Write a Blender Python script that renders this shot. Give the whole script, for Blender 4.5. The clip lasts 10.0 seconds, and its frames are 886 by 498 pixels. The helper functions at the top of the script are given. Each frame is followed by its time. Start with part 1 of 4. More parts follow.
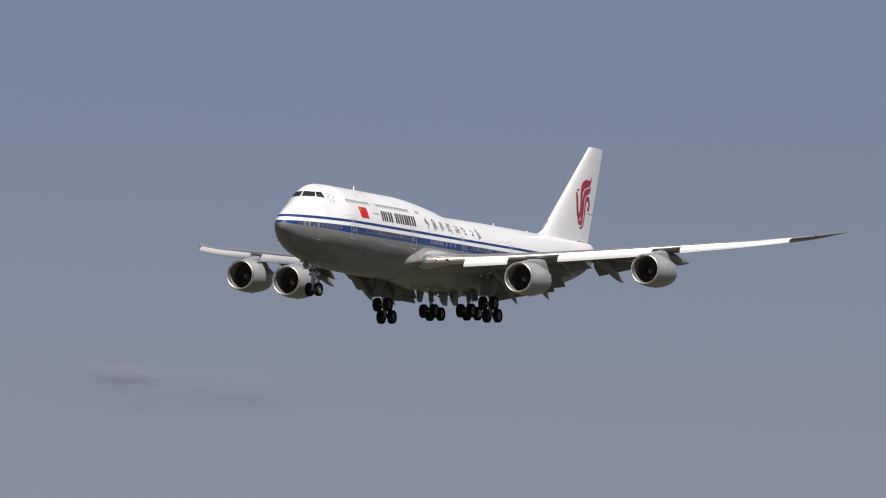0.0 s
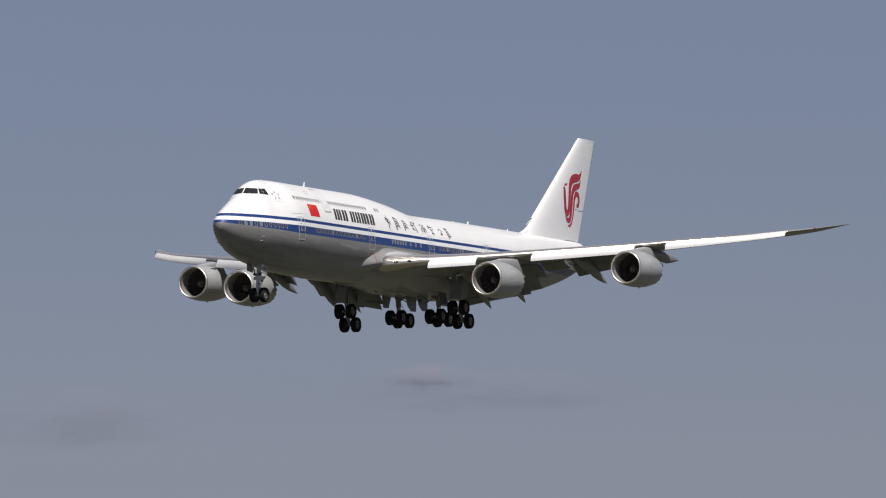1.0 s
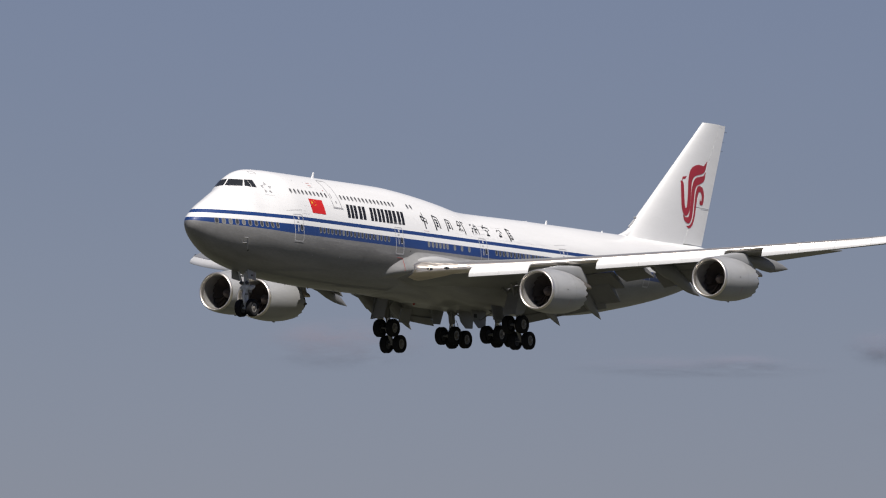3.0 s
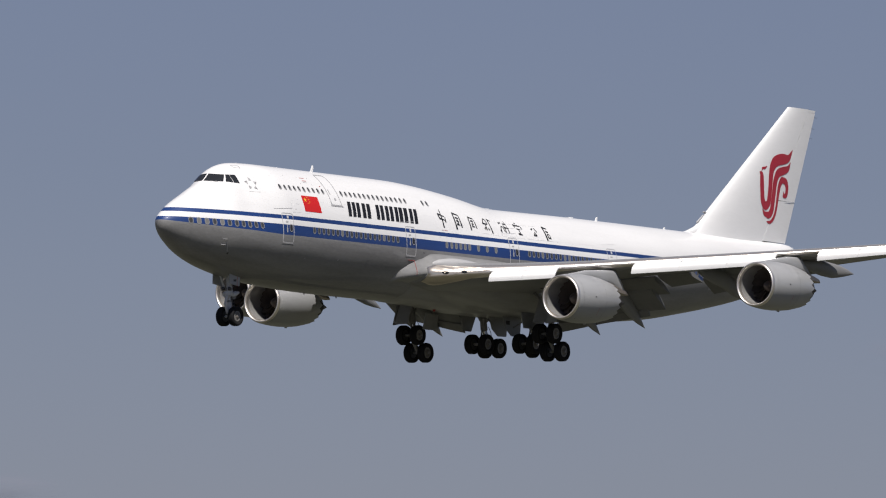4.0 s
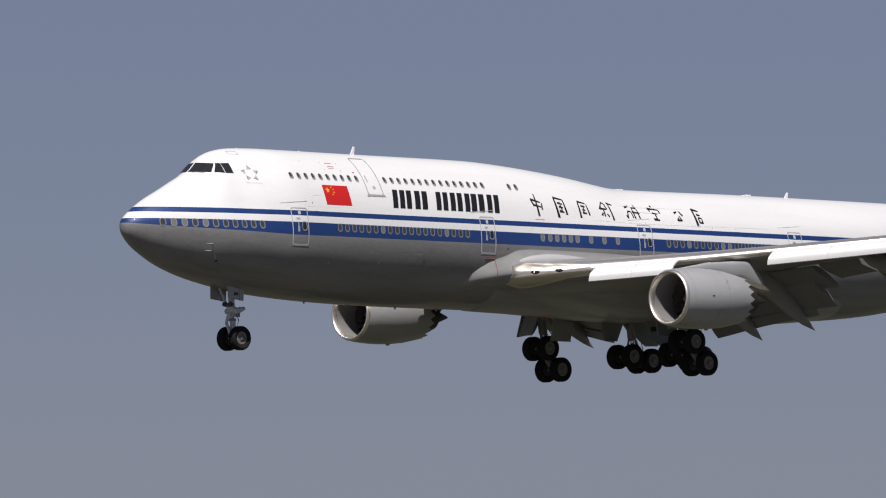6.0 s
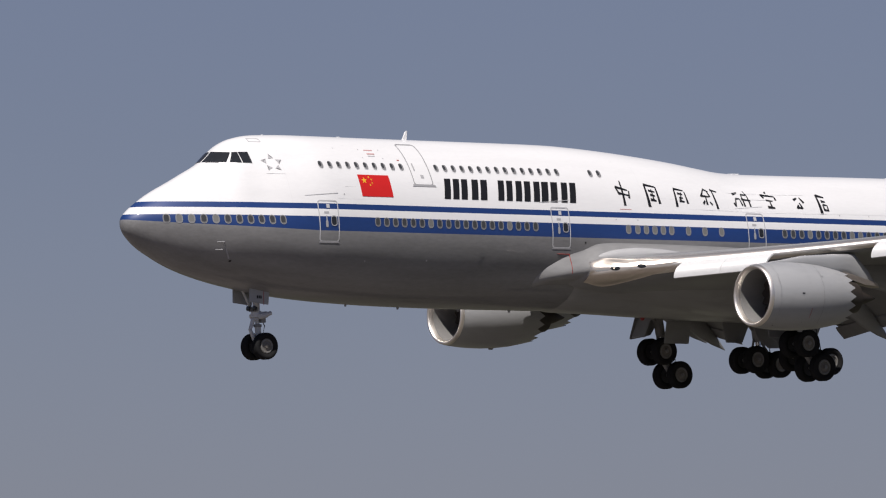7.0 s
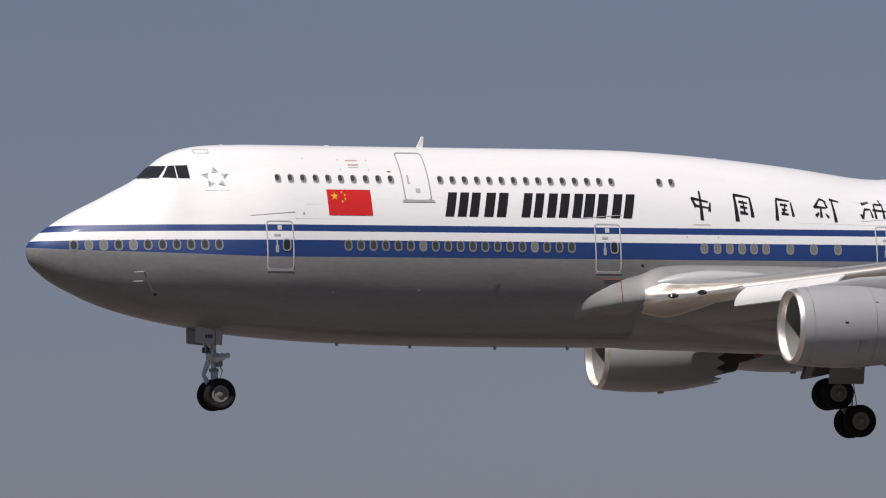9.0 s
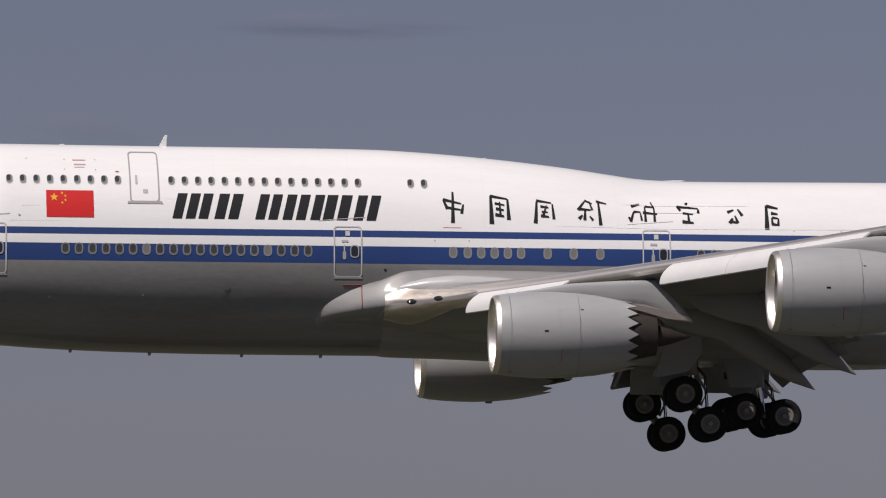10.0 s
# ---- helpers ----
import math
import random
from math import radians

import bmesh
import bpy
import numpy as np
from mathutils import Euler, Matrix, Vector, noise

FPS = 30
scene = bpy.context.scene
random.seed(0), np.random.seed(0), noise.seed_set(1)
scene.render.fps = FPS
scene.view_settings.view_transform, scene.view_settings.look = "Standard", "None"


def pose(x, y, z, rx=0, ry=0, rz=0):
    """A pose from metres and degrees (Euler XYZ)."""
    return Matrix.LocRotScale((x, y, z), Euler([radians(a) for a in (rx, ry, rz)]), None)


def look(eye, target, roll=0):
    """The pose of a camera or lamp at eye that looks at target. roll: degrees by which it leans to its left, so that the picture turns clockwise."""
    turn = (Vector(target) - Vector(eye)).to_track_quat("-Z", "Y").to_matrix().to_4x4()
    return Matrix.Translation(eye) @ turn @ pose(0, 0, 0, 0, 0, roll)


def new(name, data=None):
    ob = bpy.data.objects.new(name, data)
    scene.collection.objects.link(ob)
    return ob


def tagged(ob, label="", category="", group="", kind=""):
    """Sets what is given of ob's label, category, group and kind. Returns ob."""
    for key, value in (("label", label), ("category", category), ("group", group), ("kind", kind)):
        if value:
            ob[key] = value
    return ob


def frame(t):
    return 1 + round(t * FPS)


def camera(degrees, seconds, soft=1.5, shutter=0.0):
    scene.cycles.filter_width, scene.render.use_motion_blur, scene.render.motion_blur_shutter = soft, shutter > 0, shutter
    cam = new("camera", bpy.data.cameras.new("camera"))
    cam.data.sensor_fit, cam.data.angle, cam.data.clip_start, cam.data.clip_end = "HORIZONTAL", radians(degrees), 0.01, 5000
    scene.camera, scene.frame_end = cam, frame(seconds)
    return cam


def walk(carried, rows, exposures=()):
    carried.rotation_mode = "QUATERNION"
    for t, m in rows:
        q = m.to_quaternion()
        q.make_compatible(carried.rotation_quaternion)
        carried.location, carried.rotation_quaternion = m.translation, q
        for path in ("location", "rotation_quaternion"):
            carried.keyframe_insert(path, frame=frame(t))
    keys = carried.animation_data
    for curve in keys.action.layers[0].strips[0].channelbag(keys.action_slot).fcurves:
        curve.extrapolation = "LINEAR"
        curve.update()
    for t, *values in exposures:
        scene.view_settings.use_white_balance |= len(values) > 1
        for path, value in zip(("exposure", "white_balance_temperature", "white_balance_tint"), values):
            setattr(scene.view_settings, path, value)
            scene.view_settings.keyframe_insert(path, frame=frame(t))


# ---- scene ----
# A wide-body airliner with four engines comes in to land, seen from the ground with a long lens.
cam = camera(5.530, 10.0, soft=1.15)
walk(cam, [
    (0, pose(0, 0, 1.8, 93.5674, -0.8659, -66.3124)),
    (0.5, pose(0, 0, 1.8, 93.5577, -0.4292, -65.4230)),
    (1, pose(0, 0, 1.8, 93.5489, 0.0196, -64.3864)),
    (1.5, pose(0, 0, 1.8, 93.5513, 0.2563, -63.0010)),
    (2, pose(0, 0, 1.8, 93.5533, 0.2757, -61.6679)),
    (2.5, pose(0, 0, 1.8, 93.5387, -0.0383, -60.2905)),
    (2.7, pose(0, 0, 1.8, 93.5426, -0.3250, -59.6044)),
    (3, pose(0, 0, 1.8, 93.5496, -0.6219, -58.6509)),
    (3.25, pose(0, 0, 1.8, 93.5558, -0.8698, -57.8982)),
    (3.5, pose(0, 0, 1.8, 93.5624, -1.1177, -57.0799)),
    (3.8, pose(0, 0, 1.8, 93.5682, -1.4180, -55.8741)),
    (4, pose(0, 0, 1.8, 93.5623, -1.2790, -54.8878)),
    (4.5, pose(0, 0, 1.8, 93.5433, -1.3648, -52.5258)),
    (5, pose(0, 0, 1.8, 93.5174, -0.7855, -50.0226)),
    (5.5, pose(0, 0, 1.8, 93.4941, -0.3204, -47.1013)),
    (6, pose(0, 0, 1.8, 93.4627, 0.2179, -43.9844)),
    (6.2, pose(0, 0, 1.8, 93.4456, 0.6058, -42.3571)),
    (6.5, pose(0, 0, 1.8, 93.4106, 0.5340, -40.0974)),
    (6.75, pose(0, 0, 1.8, 93.3721, 0.4751, -38.2928)),
    (7, pose(0, 0, 1.8, 93.3321, 0.4162, -36.4025)),
    (7.3, pose(0, 0, 1.8, 93.2903, 0.3461, -33.8144)),
    (7.5, pose(0, 0, 1.8, 93.2638, -0.0092, -31.8771)),
    (8, pose(0, 0, 1.8, 93.1783, 0.0166, -27.3082)),
    (8.5, pose(0, 0, 1.8, 93.0504, 0.1797, -22.4522)),
    (9, pose(0, 0, 1.8, 93.0014, 0.2506, -16.9269)),
    (9.2, pose(0, 0, 1.8, 92.9632, 0.0185, -14.3504)),
    (9.3, pose(0, 0, 1.8, 92.9270, -0.0855, -13.4334)),
    (9.5, pose(0, 0, 1.8, 92.8524, -0.1755, -11.6150)),
    (9.7, pose(0, 0, 1.8, 92.7706, -0.2556, -9.7946)),
    (10, pose(0, 0, 1.8, 92.6069, -0.4428, -6.8009)),
], exposures=[(0.0, 0.08, 6470, 10), (2.5, 0.08, 6470, 10.3), (4.5, 0.02, 6400, 10.8), (5.5, -0.04, 6400, 11.3), (6.0, -0.03, 6400, 11.6), (7.5, -0.06, 6420, 12.5), (9.0, -0.14, 6440, 12.8), (10.0, -0.22, 6600, 15)])

# ---- sky, sun, exposure ----
SUN_EL, SUN_AZ = radians(56), radians(-130)      # azimuth is counted from +y, clockwise seen from above
sun_dir = Vector((math.sin(SUN_AZ) * math.cos(SUN_EL), math.cos(SUN_AZ) * math.cos(SUN_EL), math.sin(SUN_EL)))
world = bpy.data.worlds.new("sky")
scene.world = world
world.use_nodes = True
wn, wl = world.node_tree.nodes, world.node_tree.links
sky = wn.new("ShaderNodeTexSky")
sky.sky_type, sky.sun_disc = "NISHITA", False
sky.sun_elevation, sky.sun_rotation = SUN_EL, SUN_AZ
sky.altitude, sky.air_density, sky.dust_density, sky.ozone_density = 0, 1.0, 0.3, 1.0
calm = wn.new("ShaderNodeHueSaturation")         # thin high haze: paler and a little violet
calm.inputs["Saturation"].default_value = 0.62
tint = wn.new("ShaderNodeMix")
tint.data_type, tint.blend_type = "RGBA", "MULTIPLY"
tint.inputs["Factor"].default_value = 1.0
tint.inputs["B"].default_value = (0.625, 0.656, 0.892, 1)
wl.new(sky.outputs["Color"], calm.inputs["Color"])
wl.new(calm.outputs["Color"], tint.inputs["A"])
wl.new(tint.outputs["Result"], wn["Background"].inputs["Color"])
wn["Background"].inputs["Strength"].default_value = 0.048
sun = new("sun", bpy.data.lights.new("sun", "SUN"))
sun.data.energy, sun.data.angle, sun.data.color = 5.0, radians(0.53), (1.0, 0.945, 0.875)
sun.matrix_world = look(sun_dir * 500, (0, 0, 0))


# ---- materials ----
def nodes_of(name):
    m = bpy.data.materials.new(name)
    m.use_nodes = True
    return m, m.node_tree.nodes, m.node_tree.links, m.node_tree.nodes["Principled BSDF"]


def ramp(nodes, links, fac, stops):
    r = nodes.new("ShaderNodeValToRGB")
    links.new(fac, r.inputs["Fac"])
    el = r.color_ramp.elements
    while len(el) < len(stops):
        el.new(0.5)
    for e, (p, c) in zip(el, stops):
        e.position, e.color = p, (*c, 1)
    return r.outputs["Color"]


def noise_of(nodes, links, scale, detail=6, stretch=(1, 1, 1)):
    tc, mp, tx = nodes.new("ShaderNodeTexCoord"), nodes.new("ShaderNodeMapping"), nodes.new("ShaderNodeTexNoise")
    mp.inputs["Scale"].default_value = stretch
    tx.inputs["Scale"].default_value, tx.inputs["Detail"].default_value = scale, detail
    links.new(tc.outputs["Object"], mp.inputs["Vector"])
    links.new(mp.outputs["Vector"], tx.inputs["Vector"])
    return tx.outputs["Fac"]


def paint(name, colour, rough=0.3, metal=0.0, coat=0.0, vary=0.06, scale=1.2, bump=0.01, stretch=(0.25, 1, 1)):
    """A painted or bare skin: two scales of stain and a very fine relief."""
    m, n, l, b = nodes_of(name)
    lo, hi = [tuple(c * k for c in colour) for k in (1 - vary, 1 + vary * 0.5)]
    mix = n.new("ShaderNodeMath")
    mix.operation = "MULTIPLY_ADD"
    mix.inputs[1].default_value, mix.inputs[2].default_value = 0.4, 0.3
    l.new(noise_of(n, l, scale * 6, 4, stretch), mix.inputs[0])
    add = n.new("ShaderNodeMath")
    add.operation = "MULTIPLY_ADD"
    add.inputs[1].default_value = 0.6
    l.new(noise_of(n, l, scale, 6, stretch), add.inputs[0])
    sub = n.new("ShaderNodeMath")
    sub.operation = "SUBTRACT"
    sub.inputs[1].default_value = 0.1
    l.new(mix.outputs[0], sub.inputs[0])
    l.new(sub.outputs[0], add.inputs[2])
    l.new(ramp(n, l, add.outputs[0], [(0.35, lo), (0.75, hi)]), b.inputs["Base Color"])
    b.inputs["Roughness"].default_value, b.inputs["Metallic"].default_value = rough, metal
    b.inputs["Coat Weight"].default_value = coat
    b.inputs["Coat Roughness"].default_value = 0.08
    if bump:
        bp = n.new("ShaderNodeBump")
        bp.inputs["Strength"].default_value, bp.inputs["Distance"].default_value = 0.3, bump
        l.new(noise_of(n, l, 2.2, 2, (0.5, 1, 1)), bp.inputs["Height"])
        l.new(bp.outputs["Normal"], b.inputs["Normal"])
    return m


def livery():
    """White crown, two blue stripes along the windows, pale grey belly with streaks."""
    m, n, l, b = nodes_of("fuselage_livery")
    tc, sep = n.new("ShaderNodeTexCoord"), n.new("ShaderNodeSeparateXYZ")
    l.new(tc.outputs["Object"], sep.inputs[0])

    def calc(op, a, c=None, d=None):
        k = n.new("ShaderNodeMath")
        k.operation = op
        for s, v in zip(k.inputs, (a, c, d)):
            if v is None:
                continue
            if isinstance(v, (int, float)):
                s.default_value = v
            else:
                l.new(v, s)
        return k.outputs[0]
    x, z = sep.outputs["X"], sep.outputs["Z"]
    near = calc("POWER", calc("MINIMUM", calc("MAXIMUM", calc("MULTIPLY", x, 1 / 9), 0.0), 1.0), 0.7)
    low = calc("MULTIPLY_ADD", near, -0.43, -0.02)
    thin = calc("MULTIPLY", calc("GREATER_THAN", z, 0.55), calc("LESS_THAN", z, 0.81))
    wide = calc("MULTIPLY", calc("GREATER_THAN", z, low), calc("LESS_THAN", z, 0.21))
    blue = calc("MAXIMUM", thin, wide)
    belly = calc("LESS_THAN", z, low)
    streak = noise_of(n, l, 1.1, 8, (0.12, 1, 1))
    fine = noise_of(n, l, 9.0, 4, (0.3, 1, 1))
    stain = calc("ADD", calc("MULTIPLY", streak, 0.7), calc("MULTIPLY", fine, 0.3))
    white = ramp(n, l, stain, [(0.3, (0.74, 0.74, 0.74)), (0.6, (0.8, 0.8, 0.8))])
    grey = ramp(n, l, stain, [(0.3, (0.155, 0.154, 0.154)), (0.65, (0.235, 0.234, 0.235))])
    blues = ramp(n, l, stain, [(0.3, (0.008, 0.033, 0.140)), (0.65, (0.010, 0.043, 0.180))])

    def mix(f, a, c):
        k = n.new("ShaderNodeMix")
        k.data_type = "RGBA"
        l.new(f, k.inputs["Factor"])
        l.new(a, k.inputs["A"])
        l.new(c, k.inputs["B"])
        return k.outputs["Result"]
    base = mix(blue, mix(belly, white, grey), blues)
    # frame and stringer lines of the skin panels, a hair darker
    px = calc("LESS_THAN", calc("ABSOLUTE", calc("SUBTRACT", calc("FRACT", calc("MULTIPLY", x, 1 / 5.08)), 0.5)), 0.0022)
    k = n.new("ShaderNodeMix")
    k.data_type, k.blend_type = "RGBA", "MULTIPLY"
    l.new(calc("MULTIPLY", px, 0.08), k.inputs["Factor"])
    l.new(base, k.inputs["A"])
    k.inputs["B"].default_value = (0.45, 0.45, 0.47, 1)
    l.new(k.outputs["Result"], b.inputs["Base Color"])
    b.inputs["Roughness"].default_value = 0.5
    b.inputs["Coat Weight"].default_value, b.inputs["Coat Roughness"].default_value = 0.5, 0.04
    bp = n.new("ShaderNodeBump")
    bp.inputs["Strength"].default_value, bp.inputs["Distance"].default_value = 0.25, 0.012
    l.new(noise_of(n, l, 1.6, 2, (0.6, 1, 1)), bp.inputs["Height"])
    l.new(bp.outputs["Normal"], b.inputs["Normal"])
    return m


M_LIVERY = livery()
M_WHITE = paint("white_paint", (0.76, 0.76, 0.76), 0.32, coat=0.3, vary=0.05)
M_GREY = paint("pale_grey_paint", (0.335, 0.34, 0.348), 0.35, coat=0.2, vary=0.12, scale=0.8)
M_FILLET_LIT = paint("sunlit_fillet_paint", (0.42, 0.42, 0.422), 0.35, coat=0.3, vary=0.1, scale=0.8)
M_WING = paint("wing_grey_paint", (0.22, 0.221, 0.223), 0.4, coat=0.1, vary=0.18, scale=0.7)
M_FLAP = paint("flap_grey_paint", (0.160, 0.161, 0.163), 0.45, vary=0.2, scale=0.9)
M_KRUEGER = paint("krueger_paint", (0.62, 0.62, 0.62), 0.35, coat=0.2, vary=0.08)
M_METAL = paint("bare_polished_metal", (0.85, 0.80, 0.74), 0.43, metal=1.0, vary=0.06, scale=2)
M_GLOVE = paint("brushed_glove_metal", (0.70, 0.635, 0.56), 0.44, metal=1.0, vary=0.1, scale=2)
M_LINER = paint("inlet_liner", (0.21, 0.206, 0.202), 0.5, vary=0.1, scale=3)
M_DARK = paint("near_black_paint", (0.03, 0.03, 0.032), 0.6, vary=0.2)
M_FAN = paint("fan_blade_composite", (0.075, 0.06, 0.05), 0.4, vary=0.2, scale=6)
M_SPINNER = paint("spinner_paint", (0.13, 0.105, 0.088), 0.45, vary=0.2, scale=5)
M_SHIELD = paint("heat_shield_metal", (0.50, 0.44, 0.39), 0.38, metal=0.8, vary=0.25, scale=3)
M_HOT = paint("heat_stained_metal", (0.055, 0.047, 0.042), 0.5, metal=0.5, vary=0.3, scale=3)
M_STEEL = paint("gear_grey_enamel", (0.20, 0.197, 0.19), 0.4, vary=0.25, scale=8)
M_ENAMEL = paint("pale_gear_enamel", (0.52, 0.525, 0.53), 0.4, vary=0.2, scale=8)
M_CHROME = paint("oleo_chrome", (0.7, 0.7, 0.7), 0.15, metal=1.0, vary=0.05)
M_RUBBER = paint("tyre_rubber", (0.016, 0.016, 0.017), 0.92, vary=0.3, scale=10, bump=0.004)
M_HUB = paint("wheel_hub", (0.175, 0.163, 0.148), 0.6, metal=0.0, vary=0.25, scale=12)
for dull in (M_RUBBER, M_HUB):
    dull.node_tree.nodes["Principled BSDF"].inputs["Specular IOR Level"].default_value = 0.12
M_GLASS = paint("cabin_glass", (0.022, 0.024, 0.027), 0.12, vary=0.3, bump=0)
M_BLIND = paint("closed_blind", (0.17, 0.168, 0.16), 0.4, vary=0.1, bump=0)
M_RING = paint("window_surround", (0.22, 0.22, 0.225), 0.35, vary=0.08, bump=0)
M_WINRIM = paint("window_rim_metal", (0.26, 0.26, 0.265), 0.35, vary=0.08, bump=0)
M_REVEAL = paint("window_reveal", (0.14, 0.14, 0.142), 0.4, vary=0.1, bump=0)
M_RIM = paint("pale_rim", (0.50, 0.50, 0.51), 0.35, vary=0.08, bump=0)
M_SEAL = paint("door_seal", (0.33, 0.33, 0.34), 0.4, vary=0.1, bump=0)
M_MARK = paint("small_grey_marking", (0.42, 0.42, 0.43), 0.5, vary=0.1, bump=0)
M_BELLY = paint("belly_grey_paint", (0.255, 0.254, 0.252), 0.5, coat=0.35, vary=0.25, scale=0.8)
M_PANE = paint("cabin_pane", (0.05, 0.052, 0.055), 0.12, vary=0.3, bump=0)
M_PINK = paint("faded_red_marking", (0.55, 0.30, 0.29), 0.5, vary=0.1, bump=0)
M_FAINT = paint("faint_marking", (0.69, 0.69, 0.695), 0.5, vary=0.1, bump=0)
M_BLACK = paint("black_marking", (0.012, 0.012, 0.013), 0.35, vary=0.2, bump=0)
M_RED = paint("flag_red", (0.55, 0.018, 0.016), 0.35, vary=0.08, bump=0)
M_YELLOW = paint("flag_yellow", (0.75, 0.42, 0.03), 0.4, vary=0.05, bump=0)
M_LOGO = paint("fin_emblem_red", (0.36, 0.02, 0.035), 0.35, vary=0.15, scale=0.8, bump=0)
M_REDLINE = paint("red_marking", (0.35, 0.05, 0.04), 0.5, vary=0.1, bump=0)
M_BEACON = paint("red_lens", (0.22, 0.012, 0.012), 0.3, vary=0.05, bump=0)


def landing_glow():
    m, n, l, b = nodes_of("lit_lamp")
    b.inputs["Base Color"].default_value = (0.8, 0.75, 0.65, 1)
    b.inputs["Emission Color"].default_value = (1.0, 0.85, 0.6, 1)
    b.inputs["Emission Strength"].default_value = 0.6
    return m


M_LAMP = landing_glow()


# ---- mesh helpers ----
def part(name, bm, material, parent, label="", sharp=32):
    """Link a bmesh as one mesh object under a thing or a part."""
    bmesh.ops.recalc_face_normals(bm, faces=bm.faces)
    for f in bm.faces:
        f.smooth = True
    for e in bm.edges:
        if len(e.link_faces) == 2 and e.calc_face_angle(0) > radians(sharp):
            e.smooth = False
    me = bpy.data.meshes.new(name)
    bm.to_mesh(me)
    bm.free()
    me.materials.append(material)
    ob = new(name, me)
    ob.parent = parent
    if label:
        tagged(ob, label)
    return ob


def group_part(name, parent, at=None, label=""):
    ob = new(name)
    ob.parent = parent
    if at is not None:
        ob.matrix_local = at
    if label:
        tagged(ob, label)
    return ob


def loft(rings, cap=True, closed=True, bm=None):
    bm = bm or bmesh.new()
    vs = [[bm.verts.new(p) for p in r] for r in rings]
    n = len(rings[0])
    for a, b in zip(vs, vs[1:]):
        for i in range(n if closed else n - 1):
            j = (i + 1) % n
            bm.faces.new((a[i], a[j], b[j], b[i]))
    if cap and closed:
        bm.faces.new(vs[0][::-1])
        bm.faces.new(vs[-1])
    return bm


def tube(points, radii, n=12, bm=None):
    """A bar of round section through points."""
    rings = []
    for i, p in enumerate(points):
        a, b = Vector(points[max(i - 1, 0)]), Vector(points[min(i + 1, len(points) - 1)])
        q = (b - a).to_track_quat("Z", "Y")
        r = radii[i] if isinstance(radii, (list, tuple)) else radii
        rings.append([Vector(p) + q @ Vector((r * math.cos(t), r * math.sin(t), 0)) for t in np.linspace(0, 2 * math.pi, n, endpoint=False)])
    return loft(rings, bm=bm)


def revolve(profile, n=64, axis="x", at=(0, 0, 0), bm=None, close=False):
    """Turn (along, radius) pairs about an axis."""
    rings = []
    for a, r in profile:
        ring = []
        for t in np.linspace(0, 2 * math.pi, n, endpoint=False):
            c, s = r * math.cos(t), r * math.sin(t)
            v = Vector((a, c, s)) if axis == "x" else Vector((c, a, s)) if axis == "y" else Vector((c, s, a))
            ring.append(v + Vector(at))
        rings.append(ring)
    if close:
        rings.append(rings[0])
        bm = loft(rings, cap=False, bm=bm)
        bmesh.ops.remove_doubles(bm, verts=bm.verts, dist=1e-5)
        return bm
    return loft(rings, cap=True, bm=bm)


def box(size, at=(0, 0, 0), rot=None, bevel=0.02, bm=None):
    b2 = bmesh.new()
    bmesh.ops.create_cube(b2, size=1)
    bmesh.ops.scale(b2, vec=size, verts=b2.verts)
    if bevel:
        bmesh.ops.bevel(b2, geom=b2.edges[:], offset=min(bevel, min(size) * 0.4), segments=2, affect="EDGES")
    if rot is not None:
        bmesh.ops.transform(b2, matrix=rot, verts=b2.verts)
    bmesh.ops.translate(b2, vec=at, verts=b2.verts)
    return merge(bm, b2)


def merge(bm, b2):
    if bm is None:
        return b2
    me = bpy.data.meshes.new("join")
    b2.to_mesh(me)
    b2.free()
    bm.from_mesh(me)
    bpy.data.meshes.remove(me)
    return bm


def slab(outline, thick, axis="y", at=0.0, bevel=0.03):
    """A flat plate from an outline of (a, b) pairs, with rounded edges."""
    bm = bmesh.new()
    rings = []
    for o in (-thick / 2, thick / 2):
        rings.append([Vector((a, at + o, b)) if axis == "y" else Vector((a, b, at + o)) for a, b in outline])
    loft(rings, bm=bm)
    if bevel:
        bmesh.ops.bevel(bm, geom=bm.edges[:], offset=min(bevel, thick * 0.4), segments=2, affect="EDGES")
    return bm


def curve_through(xs, ys):
    """A smooth curve without overshoot."""
    xs, ys = np.asarray(xs, float), np.asarray(ys, float)
    d = np.diff(ys) / np.diff(xs)
    m = np.zeros(len(xs))
    m[0], m[-1] = d[0], d[-1]
    for i in range(1, len(xs) - 1):
        m[i] = 0 if d[i - 1] * d[i] <= 0 else 2 * d[i - 1] * d[i] / (d[i - 1] + d[i])

    def f(x):
        k = int(np.clip(np.searchsorted(xs, x) - 1, 0, len(xs) - 2))
        h = xs[k + 1] - xs[k]
        u = min(max((x - xs[k]) / h, 0.0), 1.0)
        return float((2 * u**3 - 3 * u**2 + 1) * ys[k] + (u**3 - 2 * u**2 + u) * h * m[k] + (-2 * u**3 + 3 * u**2) * ys[k + 1] + (u**3 - u**2) * h * m[k + 1])
    return f


